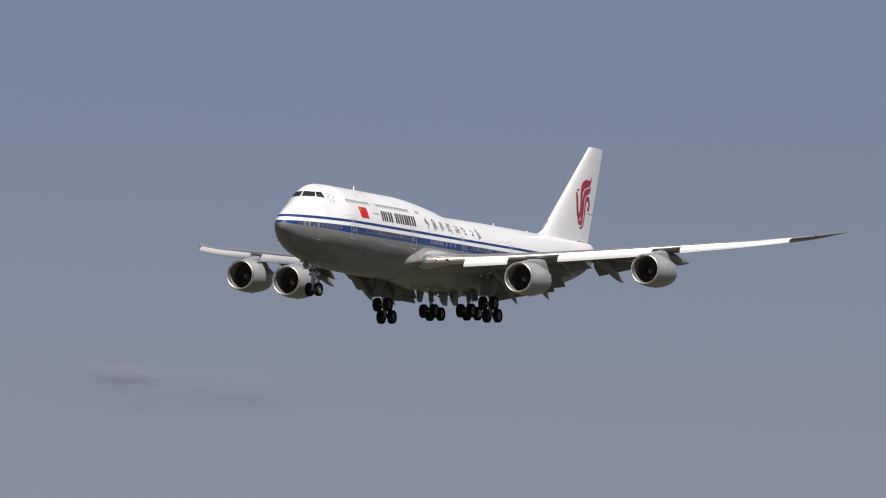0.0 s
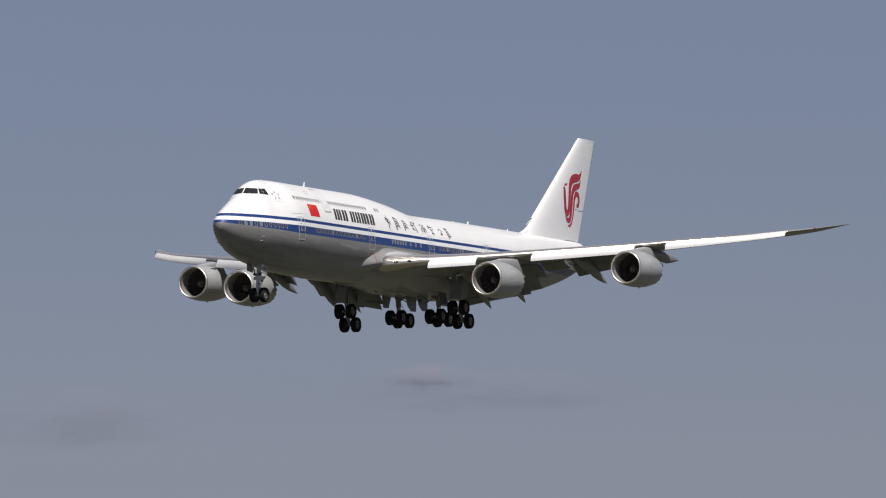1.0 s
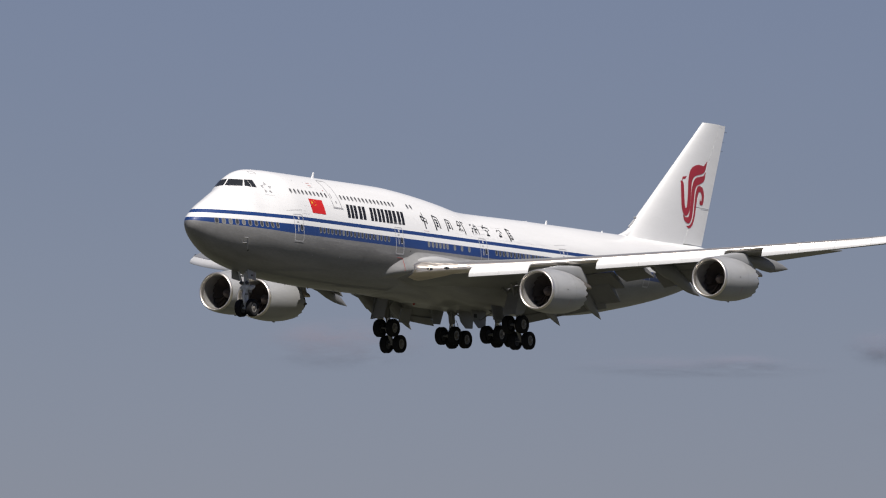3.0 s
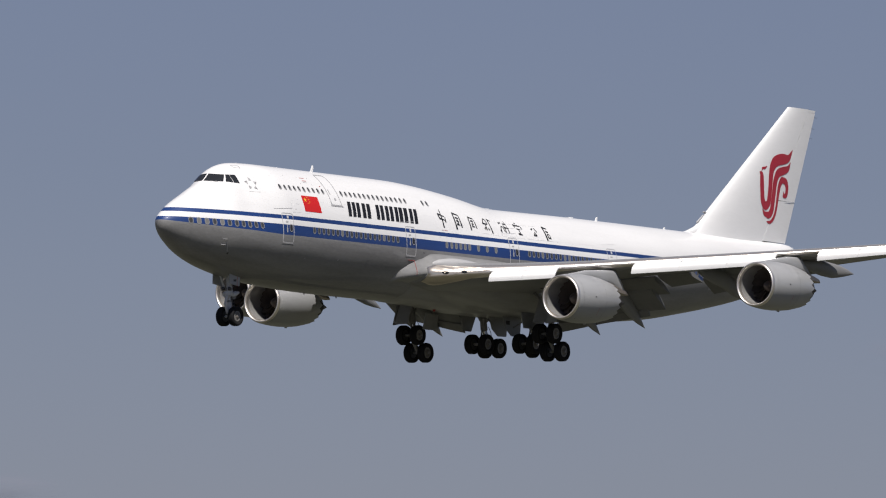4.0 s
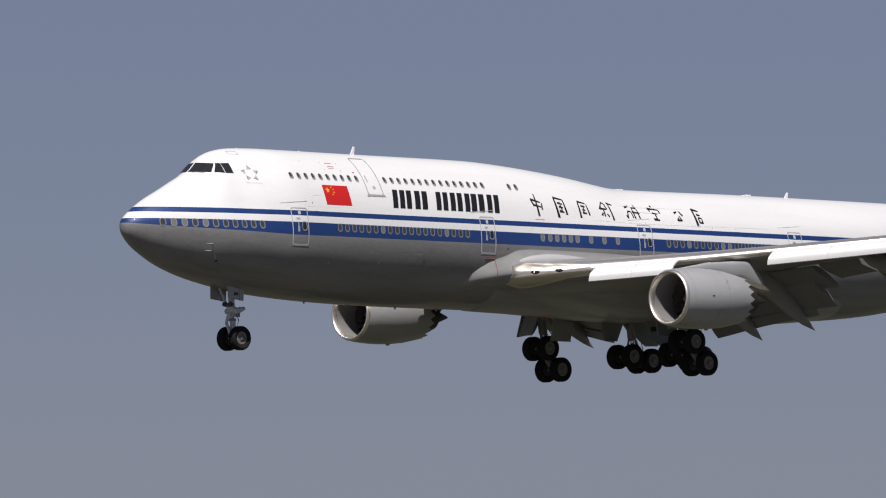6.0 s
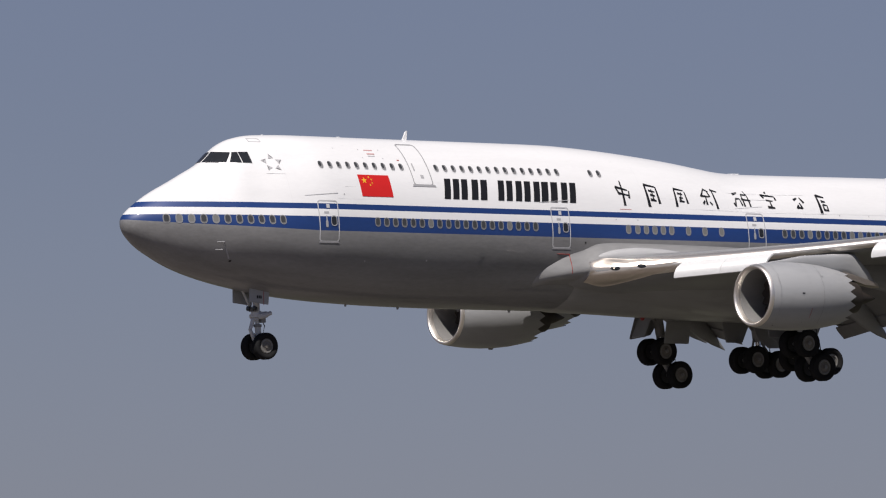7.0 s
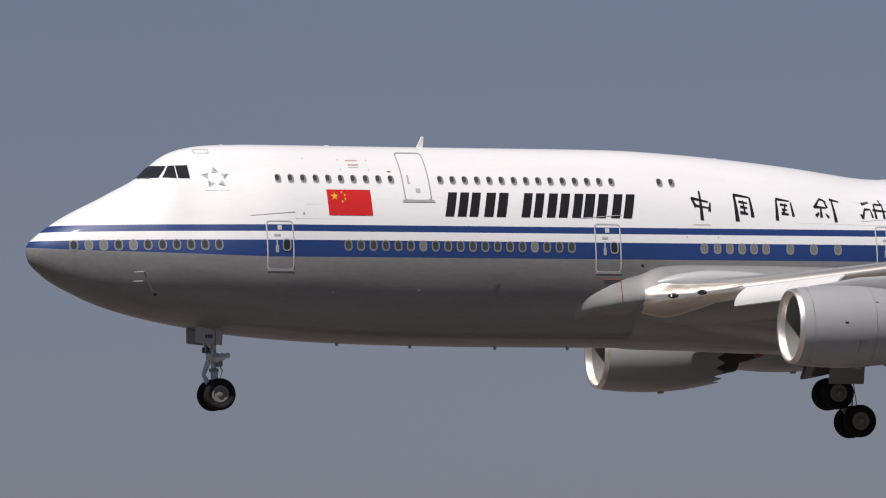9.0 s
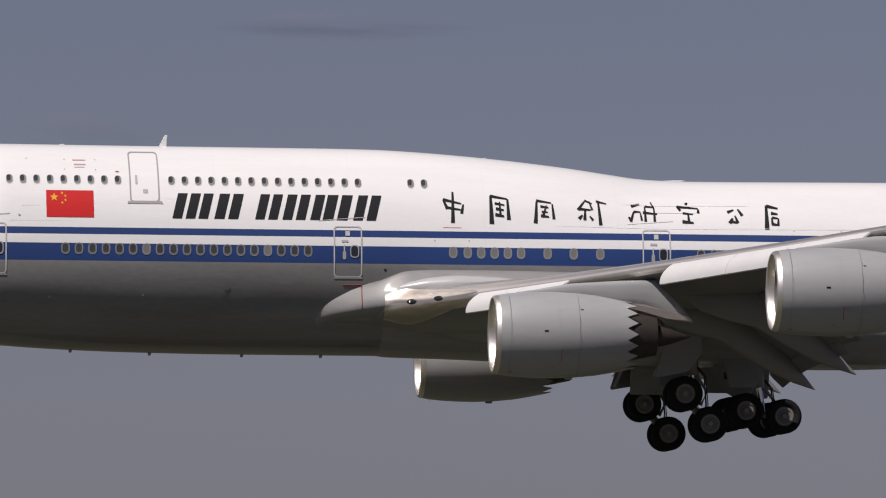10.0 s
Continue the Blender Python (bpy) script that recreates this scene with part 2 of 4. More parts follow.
# ---- the ground ----
def ground():
    m, n, l, b = nodes_of("airfield_grass")
    a = noise_of(n, l, 0.02, 8)
    grass = ramp(n, l, a, [(0.3, (0.036, 0.041, 0.021)), (0.55, (0.055, 0.054, 0.034)), (0.75, (0.084, 0.078, 0.056))])
    bounce_band = ramp(n, l, noise_of(n, l, 0.12, 6), [(0.3, (0.095, 0.081, 0.073)), (0.7, (0.15, 0.132, 0.12))])
    # unseen pale band, ragged-edged, added across the approach to light the belly
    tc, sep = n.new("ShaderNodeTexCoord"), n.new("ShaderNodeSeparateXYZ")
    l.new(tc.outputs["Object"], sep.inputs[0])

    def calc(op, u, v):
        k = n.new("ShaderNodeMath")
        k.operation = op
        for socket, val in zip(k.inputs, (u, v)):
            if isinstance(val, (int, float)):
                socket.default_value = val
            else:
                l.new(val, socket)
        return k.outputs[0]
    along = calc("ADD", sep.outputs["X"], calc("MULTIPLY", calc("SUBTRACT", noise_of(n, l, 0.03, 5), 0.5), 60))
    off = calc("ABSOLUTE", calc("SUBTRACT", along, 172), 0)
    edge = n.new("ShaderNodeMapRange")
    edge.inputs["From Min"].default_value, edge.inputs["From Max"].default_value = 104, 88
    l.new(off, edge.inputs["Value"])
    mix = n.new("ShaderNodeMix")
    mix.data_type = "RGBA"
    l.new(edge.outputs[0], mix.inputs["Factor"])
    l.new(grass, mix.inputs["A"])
    l.new(bounce_band, mix.inputs["B"])
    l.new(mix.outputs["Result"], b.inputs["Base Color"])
    b.inputs["Roughness"].default_value = 0.9
    bm = bmesh.new()
    bmesh.ops.create_grid(bm, x_segments=40, y_segments=40, size=4900)
    me = bpy.data.meshes.new("ground")
    bm.to_mesh(me)
    bm.free()
    me.materials.append(m)
    tagged(new("ground", me), "flat green grassland with an unseen pale band added to light the belly", "ground", kind="structure")


ground()


# ---- faint low clouds far off: azimuth, elevation, half breadth and half height in degrees, tone ----
def cloud_stuff(name, colour, dense):
    m, n, l, b = nodes_of(name)
    tc, gr = n.new("ShaderNodeTexCoord"), n.new("ShaderNodeTexGradient")
    gr.gradient_type = "SPHERICAL"
    l.new(tc.outputs["Object"], gr.inputs["Vector"])
    info, off = n.new("ShaderNodeObjectInfo"), n.new("ShaderNodeVectorMath")
    off.operation = "MULTIPLY_ADD"
    sc = n.new("ShaderNodeCombineXYZ")
    for k in range(3):
        l.new(info.outputs["Random"], sc.inputs[k])
    off.inputs[1].default_value = (90, 90, 90)
    l.new(sc.outputs[0], off.inputs[0])
    l.new(tc.outputs["Object"], off.inputs[2])
    tx = n.new("ShaderNodeTexNoise")
    tx.inputs["Scale"].default_value, tx.inputs["Detail"].default_value, tx.inputs["Roughness"].default_value = 1.6, 6, 0.55
    l.new(off.outputs[0], tx.inputs["Vector"])
    a = n.new("ShaderNodeMath")
    a.operation = "MULTIPLY"
    r1 = n.new("ShaderNodeMapRange")
    r1.interpolation_type = "SMOOTHSTEP"
    r1.inputs["From Min"].default_value, r1.inputs["From Max"].default_value = 0.0, 0.75
    l.new(gr.outputs["Fac"], r1.inputs["Value"])
    r2 = n.new("ShaderNodeMapRange")
    r2.inputs["From Min"].default_value, r2.inputs["From Max"].default_value = 0.32, 0.62
    l.new(tx.outputs["Fac"], r2.inputs["Value"])
    l.new(r1.outputs[0], a.inputs[0])
    l.new(r2.outputs[0], a.inputs[1])
    d = n.new("ShaderNodeMath")
    d.operation = "MULTIPLY"
    d.inputs[1].default_value = dense
    l.new(a.outputs[0], d.inputs[0])
    l.new(d.outputs[0], b.inputs["Alpha"])
    b.inputs["Base Color"].default_value = (*colour, 1)
    b.inputs["Roughness"].default_value, b.inputs["Specular IOR Level"].default_value = 1.0, 0.0
    return m


def clouds():
    grey, rosy = cloud_stuff("cloud_shadow_grey", (0.20, 0.185, 0.235), 0.21), cloud_stuff("cloud_lit_rose", (0.255, 0.20, 0.225), 0.28)
    for az, el, hw, hh, tone in CLOUDS:
        u = Vector((math.sin(radians(az)) * math.cos(radians(el)), math.cos(radians(az)) * math.cos(radians(el)), math.sin(radians(el))))
        bm = bmesh.new()
        bmesh.ops.create_icosphere(bm, subdivisions=4, radius=1)
        bmesh.ops.delete(bm, geom=[v for v in bm.verts if v.co.z < -0.02], context="VERTS")
        for v in bm.verts:
            v.co.z *= 0.12
        for f in bm.faces:
            f.smooth = True
        me = bpy.data.meshes.new("cloud")
        bm.to_mesh(me)
        bm.free()
        me.materials.append(rosy if tone else grey)
        ob = tagged(new("cloud", me), "faint rose-tinted cloud low in the haze" if tone else "faint grey cloud low in the haze", "cloud", "faint distant clouds")
        r = 4200
        ob.matrix_world = look(u * r, u * (2 * r)) @ Matrix.Diagonal((1.5 * r * radians(hw), 1.5 * r * radians(hh), 100, 1))


CLOUDS = [(64.67, 2.69, 0.71, 0.12, 0), (64.30, 2.77, 0.25, 0.07, 1), (61.37, 2.99, 0.19, 0.09, 0), (62.06, 2.52, 0.60, 0.16, 0), (60.46, 2.88, 0.26, 0.05, 0), (60.22, 2.85, 0.62, 0.06, 0), (57.98, 2.97, 0.42, 0.13, 1), (61.38, 2.97, 0.18, 0.09, 0), (45.32, 3.34, 0.28, 0.17, 1), (45.48, 3.06, 0.42, 0.10, 0), (30.27, 2.52, 0.21, 0.07, 0), (24.93, 3.95, 0.25, 0.08, 0), (6.12, 4.03, 0.67, 0.08, 0), (4.46, 3.32, 0.42, 0.14, 0), (52.00, 2.02, 0.39, 0.08, 0)]
clouds()

# ---- the airliner: x aft from the nose, y to starboard, z up from the middle of the cabin doors ----
plane = tagged(new("airliner"), "white four-engined wide-body airliner with blue stripes, gear and flaps down", "airliner")

rt = math.sqrt
TOP = curve_through([rt(v) for v in (0, .08, .33, .78, 1.71, 2.76, 3.6, 4.11, 4.5, 5.06, 5.49, 6.11, 6.96, 7.78, 9.05, 15, 22, 23.9, 25.8, 27.7, 29.6, 31.5, 32.9, 34.4, 36, 45, 58.6, 65, 71, 72.3, 73)],
                    [-.13, .12, .38, .73, 1.31, 1.83, 2.27, 2.53, 2.77, 3.29, 3.61, 3.86, 4.02, 4.07, 4.10, 4.08, 4.07, 4.05, 3.96, 3.82, 3.64, 3.42, 3.22, 3.03, 2.98, 3.03, 3.0, 2.97, 2.93, 2.82, 2.4])
BOT = curve_through([rt(v) for v in (0, .1, .46, .97, 1.7, 2.58, 3.49, 4.86, 6.45, 8.51, 12.1, 15, 18.7, 43, 46.5, 50, 53.8, 58.2, 61.5, 65, 69.2, 72, 73)],
                    [-.13, -.57, -.97, -1.36, -1.74, -2.14, -2.45, -2.8, -3.1, -3.4, -3.65, -3.74, -3.78, -3.78, -3.765, -3.65, -3.33, -2.68, -2.13, -1.45, -.4, .7, 2.0])
HALF = curve_through([rt(v) for v in (0, .1, .3, .6, 1, 2, 3, 4, 5, 6.5, 8, 10, 41, 46, 49, 52, 57, 62, 67, 70, 72.2, 73)],
                     [0, .345, .575, .795, 1.02, 1.50, 1.91, 2.28, 2.60, 2.92, 3.10, 3.25, 3.25, 3.235, 3.18, 3.08, 2.7, 2.1, 1.4, .95, .5, .12])
MID = curve_through([0, 3, 7, 41, 46, 50, 55, 60, 66, 73], [-.13, -.28, -.40, -.40, -.37, -.28, -.08, .24, .9, 2.15])
POW = curve_through([0, 3, 5, 6.2, 8, 10, 22, 30, 36, 73], [2.0, 1.65, 1.3, 1.1, 1.4, 1.82, 1.78, 1.82, 1.9, 2])


def half_width(x, z):
    """Half breadth of the fuselage at station x and height z."""
    s = rt(max(x, 0))
    c, h, p = MID(x), HALF(s), POW(x)
    if z >= c:
        u = min((z - c) / (TOP(s) - c), 1.0)
        return h * rt(max(1 - u**p, 0))
    u = min((c - z) / (c - BOT(s)), 1.0)
    return h * rt(max(1 - u**2, 0))


def fuselage():
    xs = np.concatenate([np.linspace(0.02, rt(10), 60)**2, np.arange(10.4, 46.7, 0.6), np.linspace(47, 73, 52)])
    rings, n = [], 44
    for x in xs:
        s = rt(x)
        c, h, p, t, b = MID(x), HALF(s), POW(x), TOP(s), BOT(s)
        ring = []
        for i in range(2 * n):
            a = math.pi * 2 * i / (2 * n)
            ca, sa = math.cos(a), math.sin(a)
            z = c + (t - c) * max(ca, 0)**(2 / p) if ca > 1e-9 else c + (c - b) * ca
            ring.append((x, h * sa, z))
        rings.append(ring)
    part("fuselage", loft(rings), M_LIVERY, plane, "white crown, blue cheatlines, pale grey belly", 60)


fuselage()


def decal(name, polys, material, parent, side=-1, lift=0.012, cuts=0.14, label=""):
    """Flat outlines of (x, z) pairs laid on the fuselage side as thin paint film or plate."""
    bm = bmesh.new()
    for poly in polys:
        bm.faces.new([bm.verts.new((a, 0, b)) for a, b in poly])
    if cuts:
        lo, hi = min(v.co.z for v in bm.verts), max(v.co.z for v in bm.verts)
        for z in np.arange(lo + cuts, hi, cuts):
            bmesh.ops.bisect_plane(bm, geom=bm.verts[:] + bm.edges[:] + bm.faces[:], plane_co=(0, 0, z), plane_no=(0, 0, 1))
        lo, hi = min(v.co.x for v in bm.verts), max(v.co.x for v in bm.verts)
        for x in np.arange(lo + 0.4, hi, 0.4):
            bmesh.ops.bisect_plane(bm, geom=bm.verts[:] + bm.edges[:] + bm.faces[:], plane_co=(x, 0, 0), plane_no=(1, 0, 0))
    for v in bm.verts:
        v.co.y = side * (half_width(v.co.x, v.co.z) + lift)
    bm.normal_update()
    if sum(f.normal.y for f in bm.faces) * side < 0:
        bmesh.ops.reverse_faces(bm, faces=bm.faces)
    for f in bm.faces:
        f.smooth = True
    me = bpy.data.meshes.new(name)
    bm.to_mesh(me)
    bm.free()
    me.materials.append(material)
    ob = new(name, me)
    ob.parent = parent
    if label:
        tagged(ob, label)
    return ob


def rounded(x0, x1, z0, z1, r, n=4):
    out = []
    for cx, cz, a0 in ((x1 - r, z1 - r, 0), (x0 + r, z1 - r, 90), (x0 + r, z0 + r, 180), (x1 - r, z0 + r, 270)):
        for k in range(n + 1):
            a = radians(a0 + 90 * k / n)
            out.append((cx + r * math.cos(a), cz + r * math.sin(a)))
    return out


def ring_polys(outer, inner):
    n = len(outer)
    return [[outer[i], outer[(i + 1) % n], inner[(i + 1) % n], inner[i]] for i in range(n)]


# cabin windows: each a surround with a pane
def cabin_window(x, z, side, blind, upper=False):
    w, h = (0.135, 0.185) if upper else (0.16, 0.22)
    e = 0.012 if upper else 0.026
    outer = rounded(x - w, x + w, z - h, z + h, w * 0.92, 3)
    reveal = rounded(x - w + e, x + w - e, z - h + e, z + h - e, w * 0.92 - e, 3)
    # flat reveal: the off-centre pane leaves a pale crescent for its sunlit side
    a, b, c, d = (0.03, 0.085, 0.10, 0.03) if upper else (0.055, 0.06, 0.085, 0.05)
    glass = rounded(x - w + a, x + w - b, z - h + c, z + h - d, 0.075, 3)
    ob = decal("window", ring_polys(outer, reveal), M_FAINT if upper else M_WINRIM, plane, side, 0.014, 0)
    decal("reveal", ring_polys(reveal, glass), M_RING if upper or blind else M_REVEAL, ob, side, 0.012, 0)
    decal("pane", [glass], M_BLIND if blind else M_PANE, ob, side, 0.008, 0)


# blinds are drawn in the cabin ahead of the wing and in a few other windows
ROWS = [[1.58 + 0.54 * i for i in range(11)], [12.11 + 0.507 * i for i in range(19)], [26.72, 27.27, 27.78, 28.29, 28.79, 29.29, 30.3, 31.29, 32.3],
        [36.14 + 0.517 * i for i in range(17)], [47.7 + 0.51 * i for i in range(20)], [60.6 + 0.51 * i for i in range(7)]]
DRAWN = [(1, 2, 4), (6, 15), range(9), (3, 8, 9), (2, 7, 15), (1,)]
UPPER_ROW = [9.54 + 0.51 * i for i in range(10)] + [16.15 + 0.5036 * i for i in range(15)] + [25.2, 25.71]
for side in (-1, 1):
    for row, drawn in zip(ROWS, DRAWN):
        for i, x in enumerate(row):
            cabin_window(x, 0.01, side, i in drawn)
    for x in UPPER_ROW:
        cabin_window(x, 2.65, side, False, True)


# cabin doors: seal, handle, small pane, scuff plate, gust line above
def cabin_door(x0, x1, z0, z1, side, upper=False):
    o = rounded(x0, x1, z0, z1, 0.14)
    i = rounded(x0 + 0.05, x1 - 0.05, z0 + 0.05, z1 - 0.05, 0.11)
    d = decal("cabin_door", ring_polys(o, i), M_SEAL if upper else M_RIM, plane, side, 0.016, 0.14, "closed cabin door with a pale seal")
    if upper:
        decal("sill", [[(x0 - 0.1, z0 - 0.06), (x1 + 0.12, z0 - 0.06), (x1 + 0.08, z0 + 0.04), (x0 - 0.06, z0 + 0.04)]], M_SEAL, d, side, 0.018)
        decal("handle", [[(x0 + 0.22, z0 + 0.7), (x0 + 0.30, z0 + 0.7), (x0 + 0.30, z0 + 1.05), (x0 + 0.22, z0 + 1.05)]], M_MARK, d, side, 0.018)
        decal("placard", [[(x0 + 0.5, z0 + 0.35), (x0 + 0.68, z0 + 0.35), (x0 + 0.68, z0 + 0.5), (x0 + 0.5, z0 + 0.5)]], M_MARK, d, side, 0.018)
        return
    decal("sill", [[(x0, z0 - 0.05), (x1, z0 - 0.05), (x1, z0 + 0.02), (x0, z0 + 0.02)]], M_SEAL, d, side, 0.018)
    w = rounded(x1 - 0.42, x1 - 0.16, -0.19, 0.21, 0.1, 3)
    decal("door_window", [w], M_GLASS, d, side, 0.018, 0)
    decal("window_rim", ring_polys(rounded(x1 - 0.45, x1 - 0.12, -0.23, 0.25, 0.12, 3), w), M_SEAL, d, side, 0.024, 0)
    decal("handle", [rounded(x0 + 0.34, x0 + 0.47, -0.3, 0.02, 0.06, 3)], M_SEAL, d, side, 0.018, 0)
    decal("lever", [rounded(x0 + 0.38, x0 + 0.43, 0.0, 0.26, 0.02, 2)], M_MARK, d, side, 0.020, 0)
    decal("placard", [[(x0 + 0.45, 0.60), (x0 + 0.62, 0.60), (x0 + 0.62, 0.78), (x0 + 0.45, 0.78)]], M_RIM, d, side, 0.018, 0)
    decal("placard", [[(x0 + 0.3, 0.36), (x0 + 0.55, 0.36), (x0 + 0.55, 0.44), (x0 + 0.3, 0.44)]], M_MARK, d, side, 0.018, 0)
    decal("rain_gutter", [[(x0 - 0.55, 1.16), (x0 + 1.2, 1.30), (x0 + 1.2, 1.325), (x0 - 0.55, 1.18)]], M_MARK if x0 < 30 else M_FAINT, d, side, 0.018)


for side in (-1, 1):
    for x in (8.83, 22.2, 33.91, 45.4, 58.8):
        cabin_door(x, x + 1.08, -0.97, 0.97, side)
cabin_door(14.56, 15.68, 1.8, 3.8, -1, True)
cabin_door(14.56, 15.68, 1.8, 3.8, 1, True)


# flight-deck glazing
def station_at(y, z):
    """Station where the nose is y wide at height z."""
    a, b = 3.0, 9.0
    for _ in range(40):
        c = (a + b) / 2
        if TOP(rt(c)) > z and half_width(c, z) > y:
            b = c
        else:
            a = c
    return b


def front_pane(side):
    bm = bmesh.new()
    n, rows = 10, []
    for k in range(6):
        row = []
        for i in range(n + 1):
            u, v = i / n, k / 5
            lo, hi = 2.72 - 0.03 * u, 3.20 - 0.05 * u
            z = lo + (hi - lo) * v
            out = half_width(5.04 + 0.36 * v, z)
            y = 0.05 + (out - 0.05) * u
            row.append(bm.verts.new((station_at(y, z) - 0.025, side * (y + 0.012), z + 0.014)))
        rows.append(row)
    for a, b in zip(rows, rows[1:]):
        for i in range(n):
            bm.faces.new((a[i], a[i + 1], b[i + 1], b[i]))
    return bm


for side in (-1, 1):
    frame_ob = decal("cockpit_window", [[(5.16, 2.66), (6.21, 2.63), (6.21, 3.215), (5.52, 3.20)]], M_FAINT, plane, side, 0.004, 0.03, "white-framed flight-deck glazing")
    part("windscreen", front_pane(side), M_GLASS, frame_ob)
    decal("side_pane", [[(5.15, 2.69), (5.68, 2.67), (5.68, 3.18), (5.45, 3.17)]], M_GLASS, frame_ob, side, 0.022, 0.03)
    decal("side_pane", [[(5.73, 2.67), (6.18, 2.66), (6.17, 3.19), (5.71, 3.18)]], M_GLASS, frame_ob, side, 0.022, 0.03)
    part("wiper", tube([(station_at(0.35, 2.70) - 0.05, side * 0.35, 2.70), (station_at(0.95, 2.68) - 0.05, side * 0.95, 2.68)], 0.014, 6), M_SEAL, frame_ob)

# national flag: red field, one large and four small yellow stars
FX, FZ0, FZ1 = 11.41, 1.19, 2.22
for side in (-1, 1):
    flag = decal("flag_marking", [[(FX, FZ0), (FX + 1.78, FZ0), (FX + 1.78, FZ1), (FX, FZ1)]], M_RED, plane, side, 0.014, 0.1, "red flag with yellow stars")

    def star(cx, cz, r, turn=0):
        pts = []
        for k in range(10):
            a = radians(90 + 36 * k + turn)
            q = r if k % 2 == 0 else r * 0.4
            pts.append((cx + q * math.cos(a), cz + q * math.sin(a)))
        c = (cx, cz)
        return [[c, pts[k], pts[(k + 1) % 10]] for k in range(10)]
    decal("star", star(FX + 0.30, FZ1 - 0.27, 0.17), M_YELLOW, flag, side, 0.02, 0)
    for dx, dz in ((0.60, 0.11), (0.72, 0.22), (0.72, 0.38), (0.60, 0.48)):
        decal("star", star(FX + dx, FZ1 - dz, 0.06, 20), M_YELLOW, flag, side, 0.02, 0)


# airline titles as plain slanted blocks, one for each character cell
def block(x0, x1, z0=1.19, z1=2.16, lean=0.25):
    return [(x0, z0), (x1, z0), (x1 + lean, z1), (x0 + lean, z1)]


TITLE = [(0, .86), (.98, .36), (1.58, .90), (3.12, .84), (4.15, .86), (5.20, .36), (5.66, .94), (6.82, .86)]
for side in (-1, 1):
    for dx, w in TITLE:
        x0 = 16.13 + dx
        if w < 0.5:
            polys = [block(x0, x0 + w)]
        else:
            bar = w / 2 - 0.07
            polys = [block(x0, x0 + bar), block(x0 + w - bar, x0 + w)]
        decal("title_block", polys, M_BLACK, plane, side, 0.015, 0.12)

# second title: eight clusters of brushed bars
BRUSH = [(26.39, 27.15, 1.14, 2.34), (28.17, 28.9, 1.12, 2.2), (29.86, 30.62, 1.15, 2.05), (31.51, 32.62, 1.12, 2.1), (33.45, 34.54, 1.2, 2.05), (35.31, 36.16, 1.22, 2.05), (37.19, 37.82, 1.2, 1.85), (38.67, 39.23, 1.04, 2.0)]


def stroke(x0, z0, x1, z1, w):
    d = Vector((x1 - x0, z1 - z0))
    n = Vector((-d.y, d.x)).normalized() * w / 2
    return [(x0 + n.x * 0.6, z0 + n.y * 0.6), (x1 + n.x * 1.2, z1 + n.y * 1.2), (x1 - n.x * 1.2, z1 - n.y * 1.2), (x0 - n.x * 0.6, z0 - n.y * 0.6)]


BARS = [[(.5, 1, .55, 0, .1), (0, .6, .1, .3, .08), (.1, .62, 1, .75, .08), (1, .75, .8, .45, .09), (.1, .42, .85, .5, .07)],
        [(.08, .9, .05, .15, .1), (.1, .9, .98, 1, .08), (.95, 1, .95, 0, .12), (.25, .68, .75, .74, .07), (.3, .5, .7, .55, .08), (.5, .8, .48, .3, .06), (.3, .28, .75, .34, .09)],
        [(.1, .85, .05, .2, .08), (.15, .9, .9, 1, .07), (.88, .95, .98, .02, .1), (.3, .7, .7, .75, .07), (.35, .5, .65, .52, .06), (.4, .8, .6, .3, .06), (.3, .3, .7, .35, .08)],
        [(0, .85, .35, .95, .07), (.28, .92, .24, 0, .09), (.5, .85, .75, .98, .06), (.6, .95, .5, .6, .06), (.75, .95, 1, .6, .07), (.55, .6, .95, .64, .07), (.75, .6, .78, .2, .08), (.6, .35, .5, .2, .07), (.85, .4, .98, .25, .08)],
        [(.2, 1, .12, .75, .06), (.1, .75, .1, .1, .07), (.12, .75, .4, .8, .06), (.42, .8, .42, .1, .07), (0, .45, .5, .52, .07), (.6, .9, .9, .8, .08), (.6, .55, .55, .15, .06), (.6, .55, .82, .55, .06), (.82, .55, .95, .1, .07), (.95, .1, 1, .3, .06)],
        [(.5, 1, .6, .9, .08), (.05, .7, .05, .5, .08), (.05, .72, 1, .8, .07), (1, .8, .85, .62, .07), (.3, .45, .75, .5, .06), (.52, .48, .5, .1, .07), (.3, .05, .8, .1, .09)],
        [(.3, .95, .05, .55, .09), (.55, .9, .95, .75, .08), (.5, .55, .35, .12, .08), (.35, .12, .7, .2, .08), (.65, .4, .85, .1, .09)],
        [(.1, .85, .85, .95, .1), (.88, .98, .95, 0, .12), (.15, .62, .6, .66, .09), (.15, .45, .55, .48, .07), (.12, .45, .18, .15, .07), (.18, .18, .6, .22, .08), (.58, .48, .55, .2, .07)]]
for side in (-1, 1):
    for (x0, x1, z0, z1), bars in zip(BRUSH, BARS):
        w, h = x1 - x0, z1 - z0
        polys = [stroke(x0 + (1 - a) * w, z0 + b * h, x0 + (1 - c) * w, z0 + d * h, t * 1.25) for a, b, c, d, t in bars]
        for k, poly in enumerate(polys):
            decal("brush_bar", [poly], M_BLACK, plane, side, 0.013 + 0.002 * k, 0.2)

